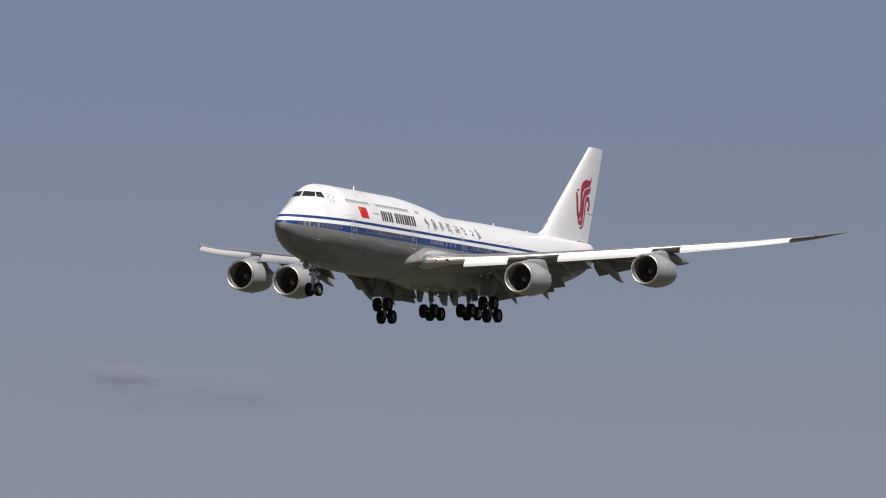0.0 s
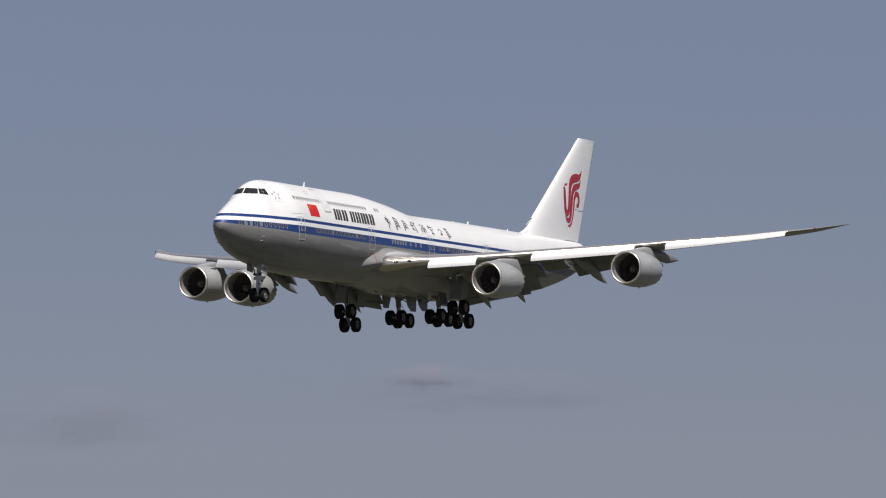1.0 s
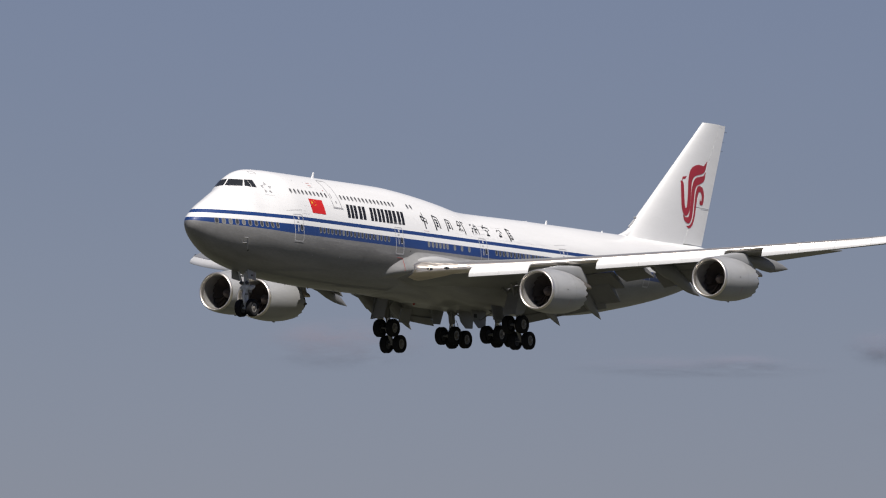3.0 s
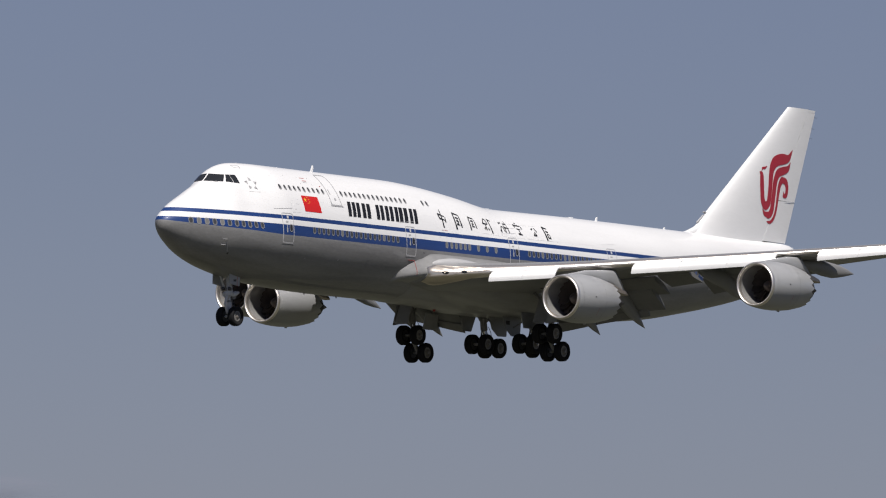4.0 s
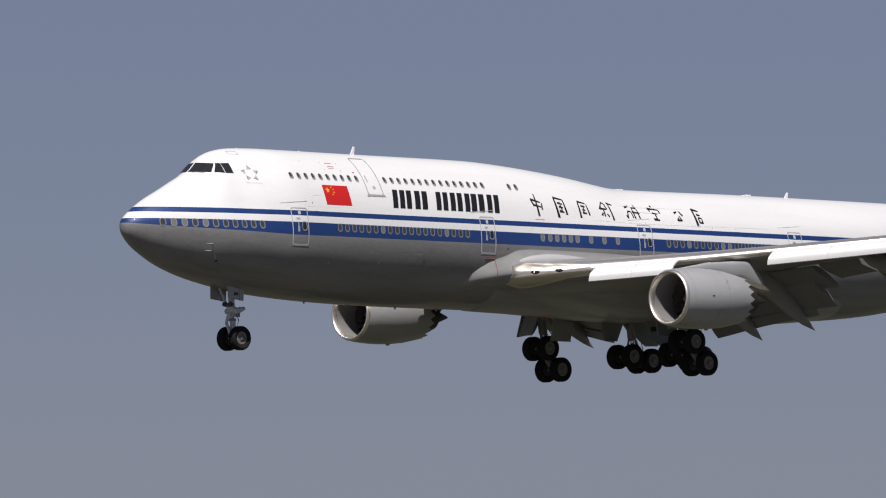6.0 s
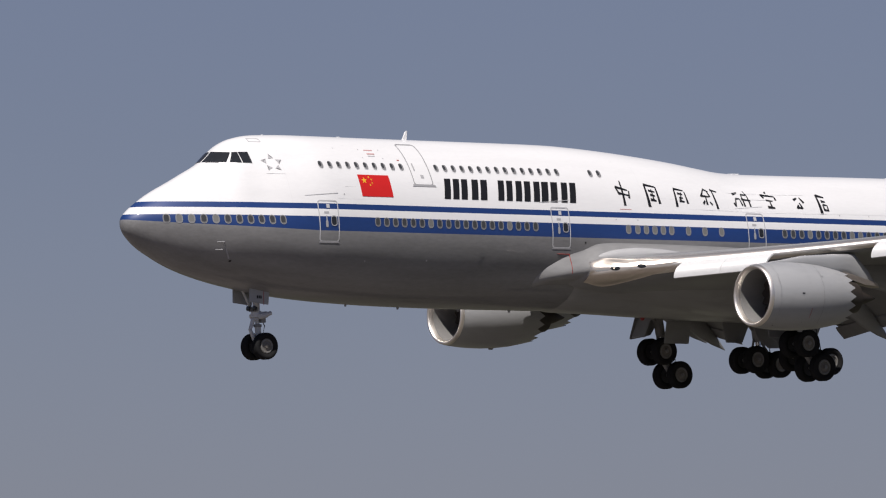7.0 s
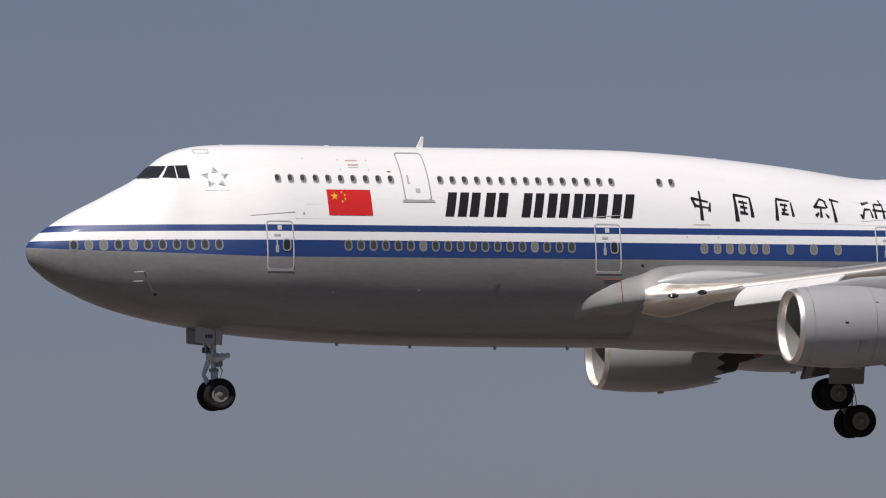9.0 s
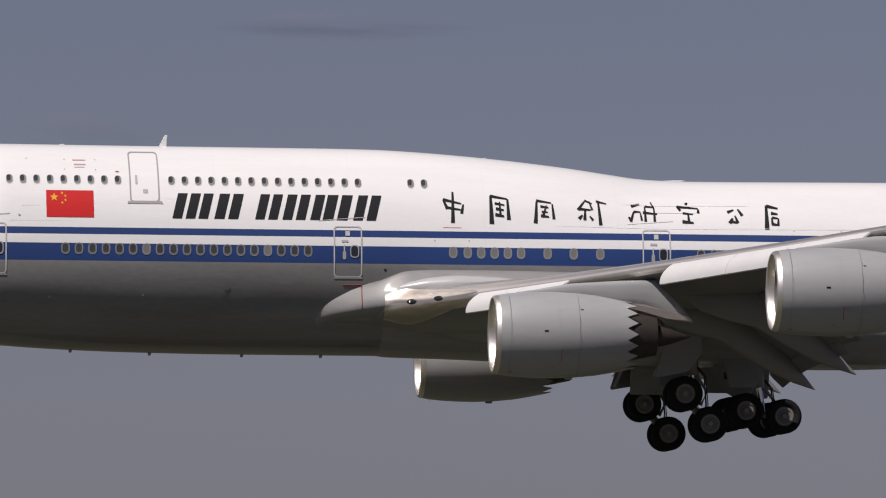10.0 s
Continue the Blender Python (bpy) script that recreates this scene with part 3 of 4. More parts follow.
# five small grey triangles behind the flight deck, small placards, registration as plain bars
for side in (-1, 1):
    for k in range(5):
        a = radians(90 + 72 * k)
        c, s = math.cos(a), math.sin(a)
        cx, cz = 7.15 + 0.37 * c, 2.68 + 0.29 * s
        apex, foot, heel = [(cx + r * math.cos(a + radians(q)), cz + r * 0.9 * math.sin(a + radians(q))) for r, q in ((0.17, 8), (0.16, 130), (0.16, 245))]
        mid = (cx, cz)
        tri = decal("emblem_triangle", [[apex, foot, mid], [foot, heel, mid]], M_MARK, plane, side, 0.014, 0)
        decal("dark_face", [[heel, apex, mid]], M_RING, tri, side, 0.014, 0)
    decal("placard_bar", [[(6.7, 2.17), (7.6, 2.17), (7.6, 2.19), (6.7, 2.19)]], M_FAINT, plane, side, 0.014, 0)
    for k in range(6):
        x0 = 56.7 + 0.3 * k
        decal("registration_bar", [[(x0, .87), (x0 + .2, .87), (x0 + .2, 1.1), (x0, 1.1)]], M_SEAL, plane, side, 0.014, 0)
    for x0, z0, w, h, m in ((12.45, 3.40, .5, .04, M_PINK), (12.5, 3.22, .45, .05, M_PINK), (12.5, 3.12, .4, .03, M_MARK), (12.12, 3.42, .05, .05, M_MARK), (13.28, 3.42, .05, .05, M_MARK), (12.12, 3.02, .05, .05, M_MARK), (13.28, 3.02, .05, .05, M_MARK), (26.35, .95, .7, .025, M_PINK), (26.0, .43, .06, .06, M_MARK), (27.3, .43, .06, .06, M_MARK), (10.35, 1.22, .08, .08, M_SEAL),
                            (18.05, -1.5, .26, .2, M_FLAP), (18.05, -1.85, .26, .2, M_FLAP), (24.1, -.73, .1, .1, M_BLACK), (11.5, -1.85, .09, .09, M_SEAL), (15.0, -1.75, .09, .09, M_MARK), (39.7, .95, .05, .06, M_MARK), (41.5, .95, .05, .06, M_MARK),
                            (4.6, -1.95, .12, .1, M_BLACK), (10.7, 3.45, .05, .05, M_MARK), (14.05, 2.95, .14, .05, M_REDLINE)):
        decal("access_panel", [rounded(x0, x0 + w, z0, z0 + h, min(w, h) * 0.45, 2)], m, plane, side, 0.013, 0.1)
    # seam between skin panels along the crown and service hatch on the cheek
    decal("skin_seam", [[(10.5, 1.62), (36, 1.62), (36, 1.632), (10.5, 1.632)]], M_MARK, plane, side, 0.006, 0)
    for zs, xa, xb in ((3.32, 9.2, 27.0), (1.93, 15.9, 38.0), (1.05, 10.0, 44.0)):
        decal("skin_seam", [[(xa, zs), (xb, zs), (xb, zs + 0.012), (xa, zs + 0.012)]], M_FAINT, plane, side, 0.007, 0)
    for xa, xb, za, zb in ((22.6, 23.7, -3.45, -3.50), (23.74, 24.88, -3.25, -3.34)):
        decal("cooling_intake", [[(xa, za), (xb, zb + 0.05), (xb + 0.04, zb), (xb, zb - 0.02)]], M_FLAP, plane, side, 0.02, 0.02)
    decal("skin_seam", [[(4.05, -1.0), (4.08, -1.0), (4.6, -1.8), (4.52, -1.8)]], M_SEAL, plane, side, 0.01, 0.1)
    for z0 in (-1.05, -1.4):
        part("pitot_probe", tube([(4.15, side * half_width(4.15, z0), z0), (4.1, side * (half_width(4.15, z0) + .08), z0), (3.75, side * (half_width(4.0, z0) + .06), z0)], [.035, .03, .018], 8), M_SEAL, plane)


# blade aerials, hatch, beacons on the crown
def blade(x, z, h, c, name="blade_aerial"):
    prof = [(0, 0), (c, 0), (c * 1.15, h), (c * .75, h)]
    bm = slab([(x + a, z + b - 0.05) for a, b in prof], 0.07, bevel=0.02)
    part(name, bm, M_WHITE, plane)


for x, h, c in ((15.85, .48, .3), (7.6, .08, .3), (11.9, .08, .35), (48.3, .35, .3), (44.5, .12, 1.1), (56.5, .2, .25), (34.6, .06, 1.2), (28.0, .05, .3)):
    blade(x, TOP(rt(x)), h, c)
decal("escape_hatch", ring_polys(rounded(6.55, 7.15, 3.68, 3.86, 0.05), rounded(6.59, 7.11, 3.71, 3.83, 0.04)), M_MARK, plane, -1, 0.01, 0)
part("beacon", revolve([(-.19, .01), (-.17, .06), (-.1, .11), (0, .12)], 16, "z", (30.0, 0, -3.93)), M_BEACON, plane, "red anti-collision lamp")
for x in (12.5, 15.5, 19.0, 22.0):
    part("drain_mast", slab([(x, BOT(rt(x)) - .1), (x + .1, BOT(rt(x)) - .1), (x + .14, BOT(rt(x)) + .03), (x, BOT(rt(x)) + .03)], 0.03, bevel=0.005), M_SEAL, plane)


# ---- wing-to-body fairing ----
FAIR_X = [21.5, 22.0, 22.6, 23.2, 24.1, 25.0, 26.2, 28, 36, 41, 46, 51]
FAIR_TOP = curve_through(FAIR_X, [-2.32, -1.9, -1.55, -1.26, -.9, -.58, -.52, -.52, -.65, -.95, -1.7, -2.5])
FAIR_OUT = curve_through(FAIR_X, [0, .22, .42, .58, .72, .80, .86, .92, 1.0, .95, .6, 0])
FAIR_LOW = curve_through([21, 24, 24.4, 27, 30, 41, 46, 51], [0, .0, .075, .14, .24, .34, .2, 0])


def fairing_point(x, v, side):
    """The fairing swells out of the lower fuselage: v runs from the keel, 0, to its upper edge, 1."""
    s = rt(x)
    c, h, b = MID(x), HALF(s), BOT(s)
    a = v * math.acos(min(max((c - FAIR_TOP(x)) / (c - b), -1), 1))
    y, z = h * math.sin(a), c - (c - b) * math.cos(a)
    n = Vector((math.sin(a) / h, -math.cos(a) / (c - b))).normalized()
    v1 = np.interp(x, [22, 23.2, 25, 28, 34], [.80, .80, .78, .76, .70])
    w = min(max((1 - v) / (1 - v1), 0), 1)
    hollow = np.interp(x, [22.2, 24], [0, 1])
    shoulder = (1 - hollow) * (1 - (1 - w)**2) + hollow * w * w * (3 - 2 * w)
    u = min(max((v - np.interp(x, [22, 24, 27, 34], [.68, .55, .38, .15])) / np.interp(x, [22, 24, 27], [.22, .30, .40]), 0), 1)
    d = -.035 + FAIR_OUT(x) * shoulder * u * u * (3 - 2 * u) + FAIR_LOW(x) * shoulder
    return (x, side * (y + n.x * d), z + n.y * d)


def wing_fairing():
    rings = []
    for x in np.linspace(21.5, 51, 130):
        left = [fairing_point(x, k / 40, -1) for k in range(40, -1, -1)]
        rings.append(left + [fairing_point(x, k / 40, 1) for k in range(1, 41)])
    part("wing_fairing", loft(rings, cap=False, closed=False), M_BELLY, plane, "pale grey fairing at the wing root", 50)
    for side in (-1, 1):
        # fillet over the wing root, rising behind the glove
        xs = [23.9, 24.5, 25.0, 25.8, 26.9, 28.2, 29.5, 31.5, 34]
        top = curve_through(xs, [-1.50, -1.30, -1.15, -.97, -.87, -.92, -1.05, -1.2, -1.5])
        wide = curve_through(xs, [.02, .16, .28, .42, .54, .6, .6, .5, .1])
        root = curve_through(xs, [3.30, 3.36, 3.44, 3.54, 3.62, 3.68, 3.75, 3.8, 3.8])
        rings = []
        for x in np.linspace(23.9, 34, 60):
            t, w, q, y0 = top(x), wide(x), min(.05 + .16 * (x - 23.9), .42), root(x)
            rings.append([(x, side * (y0 + w * math.copysign(abs(math.sin(a))**.8, math.sin(a))), t - q + q * math.copysign(abs(math.cos(a))**.9, math.cos(a))) for a in np.linspace(0, 2 * math.pi, 28, endpoint=False)])
        # lighter than the fairing's grey: the sunlit look is put into the colour
        part("root_fillet", loft(rings), M_FILLET_LIT, plane, "", 60)
        # red walkway corner line
        for pts in ([(22.55, -1.24), (23.27, -1.24)], [(23.27, -1.24), (23.27, -2.15)]):
            line = []
            for k in range(13):
                x, z = [pts[0][i] + (pts[1][i] - pts[0][i]) * k / 12 for i in (0, 1)]
                v = min(np.linspace(.4, 1, 240), key=lambda q: abs(fairing_point(x, q, 1)[2] - z))
                p = fairing_point(x, v, side)
                line.append((x, max(abs(p[1]), half_width(x, z)) * side + side * .012, z))
            part("walk_line", tube(line, .016, 6), M_REDLINE, plane)


wing_fairing()

# ---- wings ----
LE_X = curve_through([2.5, 3.6, 4.4, 6.5, 13.4, 22.5, 31.0, 31.6, 32.6, 33.6, 34.2], [23.0, 24.15, 25.05, 27.28, 33.6, 41.55, 48.3, 49.1, 51.1, 53.3, 54.6])
LE_Z = curve_through([2.5, 4.4, 6.5, 13.4, 22.5, 31.2, 34.2], [-2.1, -1.96, -1.72, -.9, .25, 1.42, 2.36])
TE_X = curve_through([2.5, 6.4, 9.2, 12.2, 15.3, 22.5, 31.2, 34.2], [38.4, 38.9, 39.7, 41.1, 43.2, 47.6, 52.4, 54.9])
CUT = curve_through([2.5, 3.6, 3.8, 10.9, 11.4, 13.3, 13.8, 20.0, 20.4, 34.2], [0.2, 0.3, 2.4, 2.1, 1.9, 1.9, 1.9, 1.6, 0, 0])


def section(c, t, n=18):
    """Aerofoil outline, chord c along +x from 0, thickness ratio t, slightly cambered."""
    up, lo = [], []
    for k in range(n + 1):
        u = 0.5 * (1 - math.cos(math.pi * k / n))
        y = 5 * t * (0.2969 * rt(u) - 0.126 * u - 0.3516 * u**2 + 0.2843 * u**3 - 0.1015 * u**4)
        m = 0.02 * math.sin(math.pi * u)
        up.append((u * c, (m + y) * c))
        lo.append((u * c, (m - y) * c))
    return up + lo[-2:0:-1]


def wing(side):
    rings = []
    for y in np.concatenate([np.linspace(2.5, 6.5, 9), np.linspace(7.2, 31.2, 42), np.linspace(31.6, 34.15, 14)]):
        x0, z0 = LE_X(y), LE_Z(y)
        c = max(TE_X(y) - x0, 0.25)
        t = np.interp(y, [2.5, 12, 31, 34.2], [0.125, 0.1, 0.085, 0.06])
        tw = radians(np.interp(y, [2.5, 12, 34.2], [-2.5, -1.2, 1.5]))
        full, cut = section(c, t), c - CUT(y)
        ring = []
        for a, b in full:
            # the fixed part ends ahead of the lowered flaps
            if a > cut:
                k = (a - cut) / max(c - cut, 1e-6)
                a, b = cut + 0.05 * k, b * 0.35 + 0.02 * c * 0.4
            ring.append((x0 + a * math.cos(tw) + b * math.sin(-tw), side * y, z0 + a * math.sin(tw) + b * math.cos(tw)))
        rings.append(ring)
    w = part("wing", loft(rings), M_WING, plane, "grey swept wing with raked tip and lowered flaps", 40)

    # bare-metal leading edge strip, a little proud of the skin
    bm = bmesh.new()
    strip = []
    for y in np.concatenate([np.linspace(4.7, 6.5, 7), np.linspace(7, 31.05, 40)]):
        x0, z0 = LE_X(y), LE_Z(y)
        c = max(TE_X(y) - x0, 0.25)
        t = np.interp(y, [2.5, 12, 31, 34.2], [0.125, 0.1, 0.085, 0.06])
        tw = radians(np.interp(y, [2.5, 12, 34.2], [-2.5, -1.2, 1.5]))
        row, wide = [], np.interp(y, [4.1, 5.5, 8], [1.0, 1.3, 1])
        for k in range(-5, 8):
            u = (abs(k) / 7)**2 * 0.05 * wide
            yy = 5 * t * (0.2969 * rt(u) - 0.126 * u - 0.3516 * u**2) * math.copysign(1, k) + 0.02 * math.sin(math.pi * u)
            a, b = u * c - 0.012, yy * c * 1.004 + math.copysign(0.006, k)
            row.append((x0 + a * math.cos(tw), side * y, z0 + a * math.sin(tw) + b))
        strip.append(row)
    loft(strip, closed=False, bm=bm)
    part("leading_edge", bm, M_METAL, w, "bare polished metal leading edge")

    # bare-metal glove that wraps the wing root from a straight front edge
    def root_section(x):
        """Outline of fairing and wing nose at one station, as a function of height."""
        skin = [fairing_point(x, v, 1) for v in np.linspace(.4, 1, 50)]
        nose = []
        for y in np.linspace(2.9, 7.0, 50):
            x0 = LE_X(y)
            c = TE_X(y) - x0
            u = (x - x0) / c
            if u < 0:
                break
            t, tw = np.interp(y, [2.5, 12], [0.125, 0.1]), radians(np.interp(y, [2.5, 12], [-2.5, -1.2]))
            mid, half = LE_Z(y) + u * c * math.sin(tw) + 0.02 * c * math.sin(math.pi * u), 5 * t * c * (0.2969 * rt(u) - 0.126 * u - 0.3516 * u**2)
            nose.append((y, mid - half, mid + half))

        def out(z):
            best = max((y for y, lo, hi in nose if lo <= z <= hi), default=0)
            return max(float(np.interp(z, [q[2] for q in skin], [q[1] for q in skin])), best)
        return out
    zhi = curve_through([24.12, 24.9, 25.6, 26.4, 27.25], [-1.62, -1.42, -1.48, -1.50, -1.55])
    zlo = curve_through([24.12, 25.05, 26.1, 27.0, 27.25], [-2.52, -2.70, -2.38, -1.90, -1.68])
    xs, n = np.linspace(24.12, 27.25, 36), 22
    height = [[zlo(x) + (zhi(x) - zlo(x)) * k / n for k in range(n + 1)] for x in xs]
    reach = np.array([[out(z) for z in hs] for out, hs in zip([root_section(x) for x in xs], height)])
    for _ in range(4):
        edge = np.pad(reach, 1, mode="edge")
        reach = np.maximum(reach, (edge[:-2, 1:-1] + edge[2:, 1:-1] + edge[1:-1, :-2] + edge[1:-1, 2:]) / 4)
    bm = loft([[(x, side * r, z) for r, z in zip(rs, hs)] for x, rs, hs in zip(xs, reach, height)], closed=False)
    bm.normal_update()
    turn = 1 if sum(v.normal.y for v in bm.verts) * side > 0 else -1
    for v, out in [(v, v.normal.copy()) for v in bm.verts]:
        v.co += out * turn * 0.035
    part("root_glove", bm, M_GLOVE, w, "bare metal glove at the wing root", 60)

    # lowered leading-edge panels, from the nose of the wing forward and down
    def krueger(y0, y1, d0, d1):
        rings = []
        for k in range(7):
            y = y0 + (y1 - y0) * k / 6
            dx, dz = [d0[i] + (d1[i] - d0[i]) * k / 6 for i in (0, 1)]
            x0, z0 = LE_X(y) + 0.10, LE_Z(y) + 0.10
            outer = []
            for s in np.linspace(0, 1, 9):
                bulge = 0.16 * math.sin(math.pi * s) * abs(dz)
                outer.append((x0 + dx * (1 - (1 - s)**1.5) - bulge * 0.5, z0 + dz * s + bulge * 0.35))
            inner = [(a + 0.07, b - 0.03) for a, b in outer[::-1]]
            rings.append([(a, side * y, b) for a, b in outer + inner])
        part("krueger_flap", loft(rings), M_KRUEGER, w, "white lowered leading-edge panel", 40)

    for y0, y1, n, d0, d1 in ((6.54, 9.7, 2, (-.62, -.80), (-.62, -.80)), (13.4, 20.4, 3, (-.58, -.82), (-.58, -.80)), (22.5, 31.0, 4, (-.42, -.75), (-.62, -.52))):
        for k in range(n):
            a, b = y0 + (y1 - y0) * k / n, y0 + (y1 - y0) * (k + 1) / n
            f0, f1 = k / n, (k + 1) / n
            mixd = lambda f: (d0[0] + (d1[0] - d0[0]) * f, d0[1] + (d1[1] - d0[1]) * f)
            krueger(a + 0.006, b - 0.006, mixd(f0), mixd(f1))

    # flaps: a fore and a main segment inboard, one outboard, all swung down
    def flap(name, y0, y1, back, drop, chord0, chord1, angle):
        rings = []
        for k in range(9):
            y = y0 + (y1 - y0) * k / 8
            c = chord0 + (chord1 - chord0) * k / 8
            tw = radians(np.interp(y, [2.5, 12, 34.2], [-2.5, -1.2, 1.5]))
            xc = TE_X(y) - CUT(y)
            zc = LE_Z(y) + (xc - LE_X(y)) * math.sin(tw) + 0.06
            a = radians(angle[0] + (angle[1] - angle[0]) * k / 8)
            ring = []
            for u, v in section(c, 0.16, 10):
                ring.append((xc + back + u * math.cos(a) + v * math.sin(a), side * y, zc - drop - u * math.sin(a) + v * math.cos(a)))
            rings.append(ring)
        part(name, loft(rings), M_FLAP, w, "grey lowered flap segment", 40)

    flap("fore_flap", 3.7, 11.5, -.25, .22, 1.5, 2.3, (22, 27))
    flap("inboard_flap", 3.75, 10.9, .95, .80, 2.2, 2.2, (36, 38))
    flap("aft_flap", 3.9, 9.9, 2.5, 2.02, .75, .6, (48, 48))
    flap("inboard_aileron", 11.6, 13.35, .0, .1, 1.9, 1.8, (22, 20))
    flap("fore_flap", 13.9, 19.9, -.2, .16, 1.0, .8, (22, 16))
    flap("outboard_flap", 13.8, 19.8, .65, .48, 1.75, 1.0, (36, 18))

    # canoe fairings of the flap tracks, drooped with the flaps
    def canoe(y, tip, r, lift=0.0):
        x0 = TE_X(y) - CUT(y) - 3.2
        z0 = LE_Z(y) - 0.55
        knee = (TE_X(y) - CUT(y) + .2, z0 - .35)
        pts = [(x0, z0 + .35)] + [(x0 + (knee[0] - x0) * s, z0 + .1 + (knee[1] - z0) * s) for s in (.3, .6, .9)]
        pts += [(knee[0] + (tip[0] - knee[0]) * s, knee[1] + (tip[1] - knee[1]) * s) for s in (.25, .5, .75, 1)]
        rad = [.05, .55, .85, 1, .96, .78, .46, .03]
        rings = []
        for (a, b), q in zip(pts, rad):
            rings.append([(a, side * (y + .42 * r * q * math.sin(t)), b + lift * q + 1.0 * r * q * math.cos(t)) for t in np.linspace(0, 2 * math.pi, 16, endpoint=False)])
        part("flap_track_fairing", loft(rings), M_WING, w, "", 50)

    canoe(6.37, (40.0, -5.14), .85)
    canoe(9.19, (41.1, -4.68), .8)
    canoe(15.18, (45.1, -2.88), .62)
    canoe(20.2, (49.25, -.76), .52, .22)

    # glove with two landing lamps
    for x, y in ((24.94, 4.36), (25.8, 5.2)):
        z = LE_Z(y) + 0.02
        bm = bmesh.new()
        bmesh.ops.create_icosphere(bm, subdivisions=3, radius=1)
        bmesh.ops.transform(bm, matrix=Matrix.Translation((LE_X(y) + 0.03, side * y, z + 0.03)) @ Matrix.Rotation(side * -0.8, 4, "Z") @ Matrix.Diagonal((.07, .25, .105, 1)), verts=bm.verts)
        lamp = part("landing_lamp", bm, M_GLASS, w, "dark oval lamp in the wing root")
        if x < 25:
            part("bulb", revolve([(-0.012, .01), (-0.01, .04), (0.02, .05)], 12, "x", (LE_X(y) - 0.06, side * y, z + 0.03)), M_LAMP, lamp, "lit lamp")
    # static wicks and tip lamp
    part("tip_lamp", revolve([(-.12, .01), (-.08, .05), (.1, .05), (.3, .01)], 10, "x", (LE_X(32.5) + .02, side * 32.5, LE_Z(32.5) + .03)), M_BEACON if side < 0 else M_GLASS, w)


wing(-1)
wing(1)


# ---- engines ----
def engine(y, x, z):
    eng = group_part("engine", plane, pose(x, y, z), "grey turbofan in a scalloped nacelle")
    n = 72
    # cowl with saw-tooth trailing edge
    prof = [(0.20, 1.455), (0.45, 1.50), (0.9, 1.545), (1.5, 1.58), (2.2, 1.59), (3.0, 1.56), (3.8, 1.48), (4.4, 1.375)]
    rings = [[Vector((a, r * math.cos(t), r * math.sin(t))) for t in np.linspace(0, 2 * math.pi, n, endpoint=False)] for a, r in prof]
    tooth, inner = [], []
    for k, t in enumerate(np.linspace(0, 2 * math.pi, n, endpoint=False)):
        d = (1.0, .5, 0.0, .5)[k % 4]
        tooth.append(Vector((4.86 + .42 * d, (1.285 - .085 * d) * math.cos(t), (1.285 - .085 * d) * math.sin(t))))
        inner.append(Vector((4.84 + .42 * d, (1.26 - .085 * d) * math.cos(t), (1.26 - .085 * d) * math.sin(t))))
    rings += [tooth, inner, [Vector((3.6, 1.30 * math.cos(t), 1.30 * math.sin(t))) for t in np.linspace(0, 2 * math.pi, n, endpoint=False)]]
    cowl = part("nacelle", loft(rings, cap=False), M_GREY, eng, "pale grey cowl with saw-tooth rear edge", 40)
    lip = [(0.20, 1.457), (0.08, 1.43), (0.02, 1.395), (0.0, 1.36), (0.025, 1.315), (0.10, 1.275), (0.30, 1.235)]
    bm = loft([[Vector((a, r * math.cos(t), r * math.sin(t))) for t in np.linspace(0, 2 * math.pi, n, endpoint=False)] for a, r in lip], cap=False)
    part("inlet_lip", bm, M_METAL, eng, "polished metal lip ring", 60)
    bm = loft([[Vector((a, r * math.cos(t), r * math.sin(t))) for t in np.linspace(0, 2 * math.pi, n, endpoint=False)] for a, r in ((.30, 1.235), (.7, 1.24), (1.2, 1.29), (1.75, 1.33))], cap=False)
    part("inlet_liner", bm, M_LINER, eng, "grey acoustic liner", 60)
    part("fan_backing", revolve([(1.95, 1.34), (2.0, 1.34)], 40), M_FAN, eng)
    # eighteen swept blades
    for k in range(18):
        bm = bmesh.new()
        a = 2 * math.pi * k / 18
        rows = []
        for s in np.linspace(0, 1, 6):
            r = .38 + (1.31 - .38) * s
            sweep = a + .25 * s * s
            pitch = radians(30 + 32 * s)
            row = []
            for u in (-.5, 0, .5):
                c = .34 + .1 * math.sin(math.pi * s)
                w = u * c * math.sin(pitch)
                row.append(bm.verts.new((1.72 + u * c * math.cos(pitch), r * math.cos(sweep + w / r), r * math.sin(sweep + w / r))))
            rows.append(row)
        for p, q in zip(rows, rows[1:]):
            for i in range(2):
                bm.faces.new((p[i], p[i + 1], q[i + 1], q[i]))
        part("fan_blade", bm, M_FAN, eng)
    part("spinner", revolve([(1.18, .01), (1.24, .1), (1.4, .23), (1.6, .33), (1.75, .38), (1.9, .38)], 32), M_SPINNER, eng, "dark spinner cone")
    part("core_nozzle", revolve([(3.4, 1.05), (4.6, .98), (5.3, .88), (6.05, .72), (6.07, .68), (5.2, .70)], 48), M_HOT, eng, "heat-stained core nozzle", 45)
    part("exhaust_plug", revolve([(5.2, .5), (5.9, .46), (6.6, .30), (7.2, .09), (7.35, .02)], 32), M_HOT, eng, "exhaust cone", 45)
    # strake, drain mast, latch and placard
    s = -1 if y < 0 else 1
    for a in (52,):
        c, q = math.cos(radians(a)), math.sin(radians(a))
        pts = [(1.35, 1.56), (2.6, 1.585), (2.55, 1.88), (2.1, 1.80)]
        bm = bmesh.new()
        rings = [[Vector((u, -s * r * c + o * q, r * q + o * c * s)) for u, r in pts] for o in (-.02, .02)]
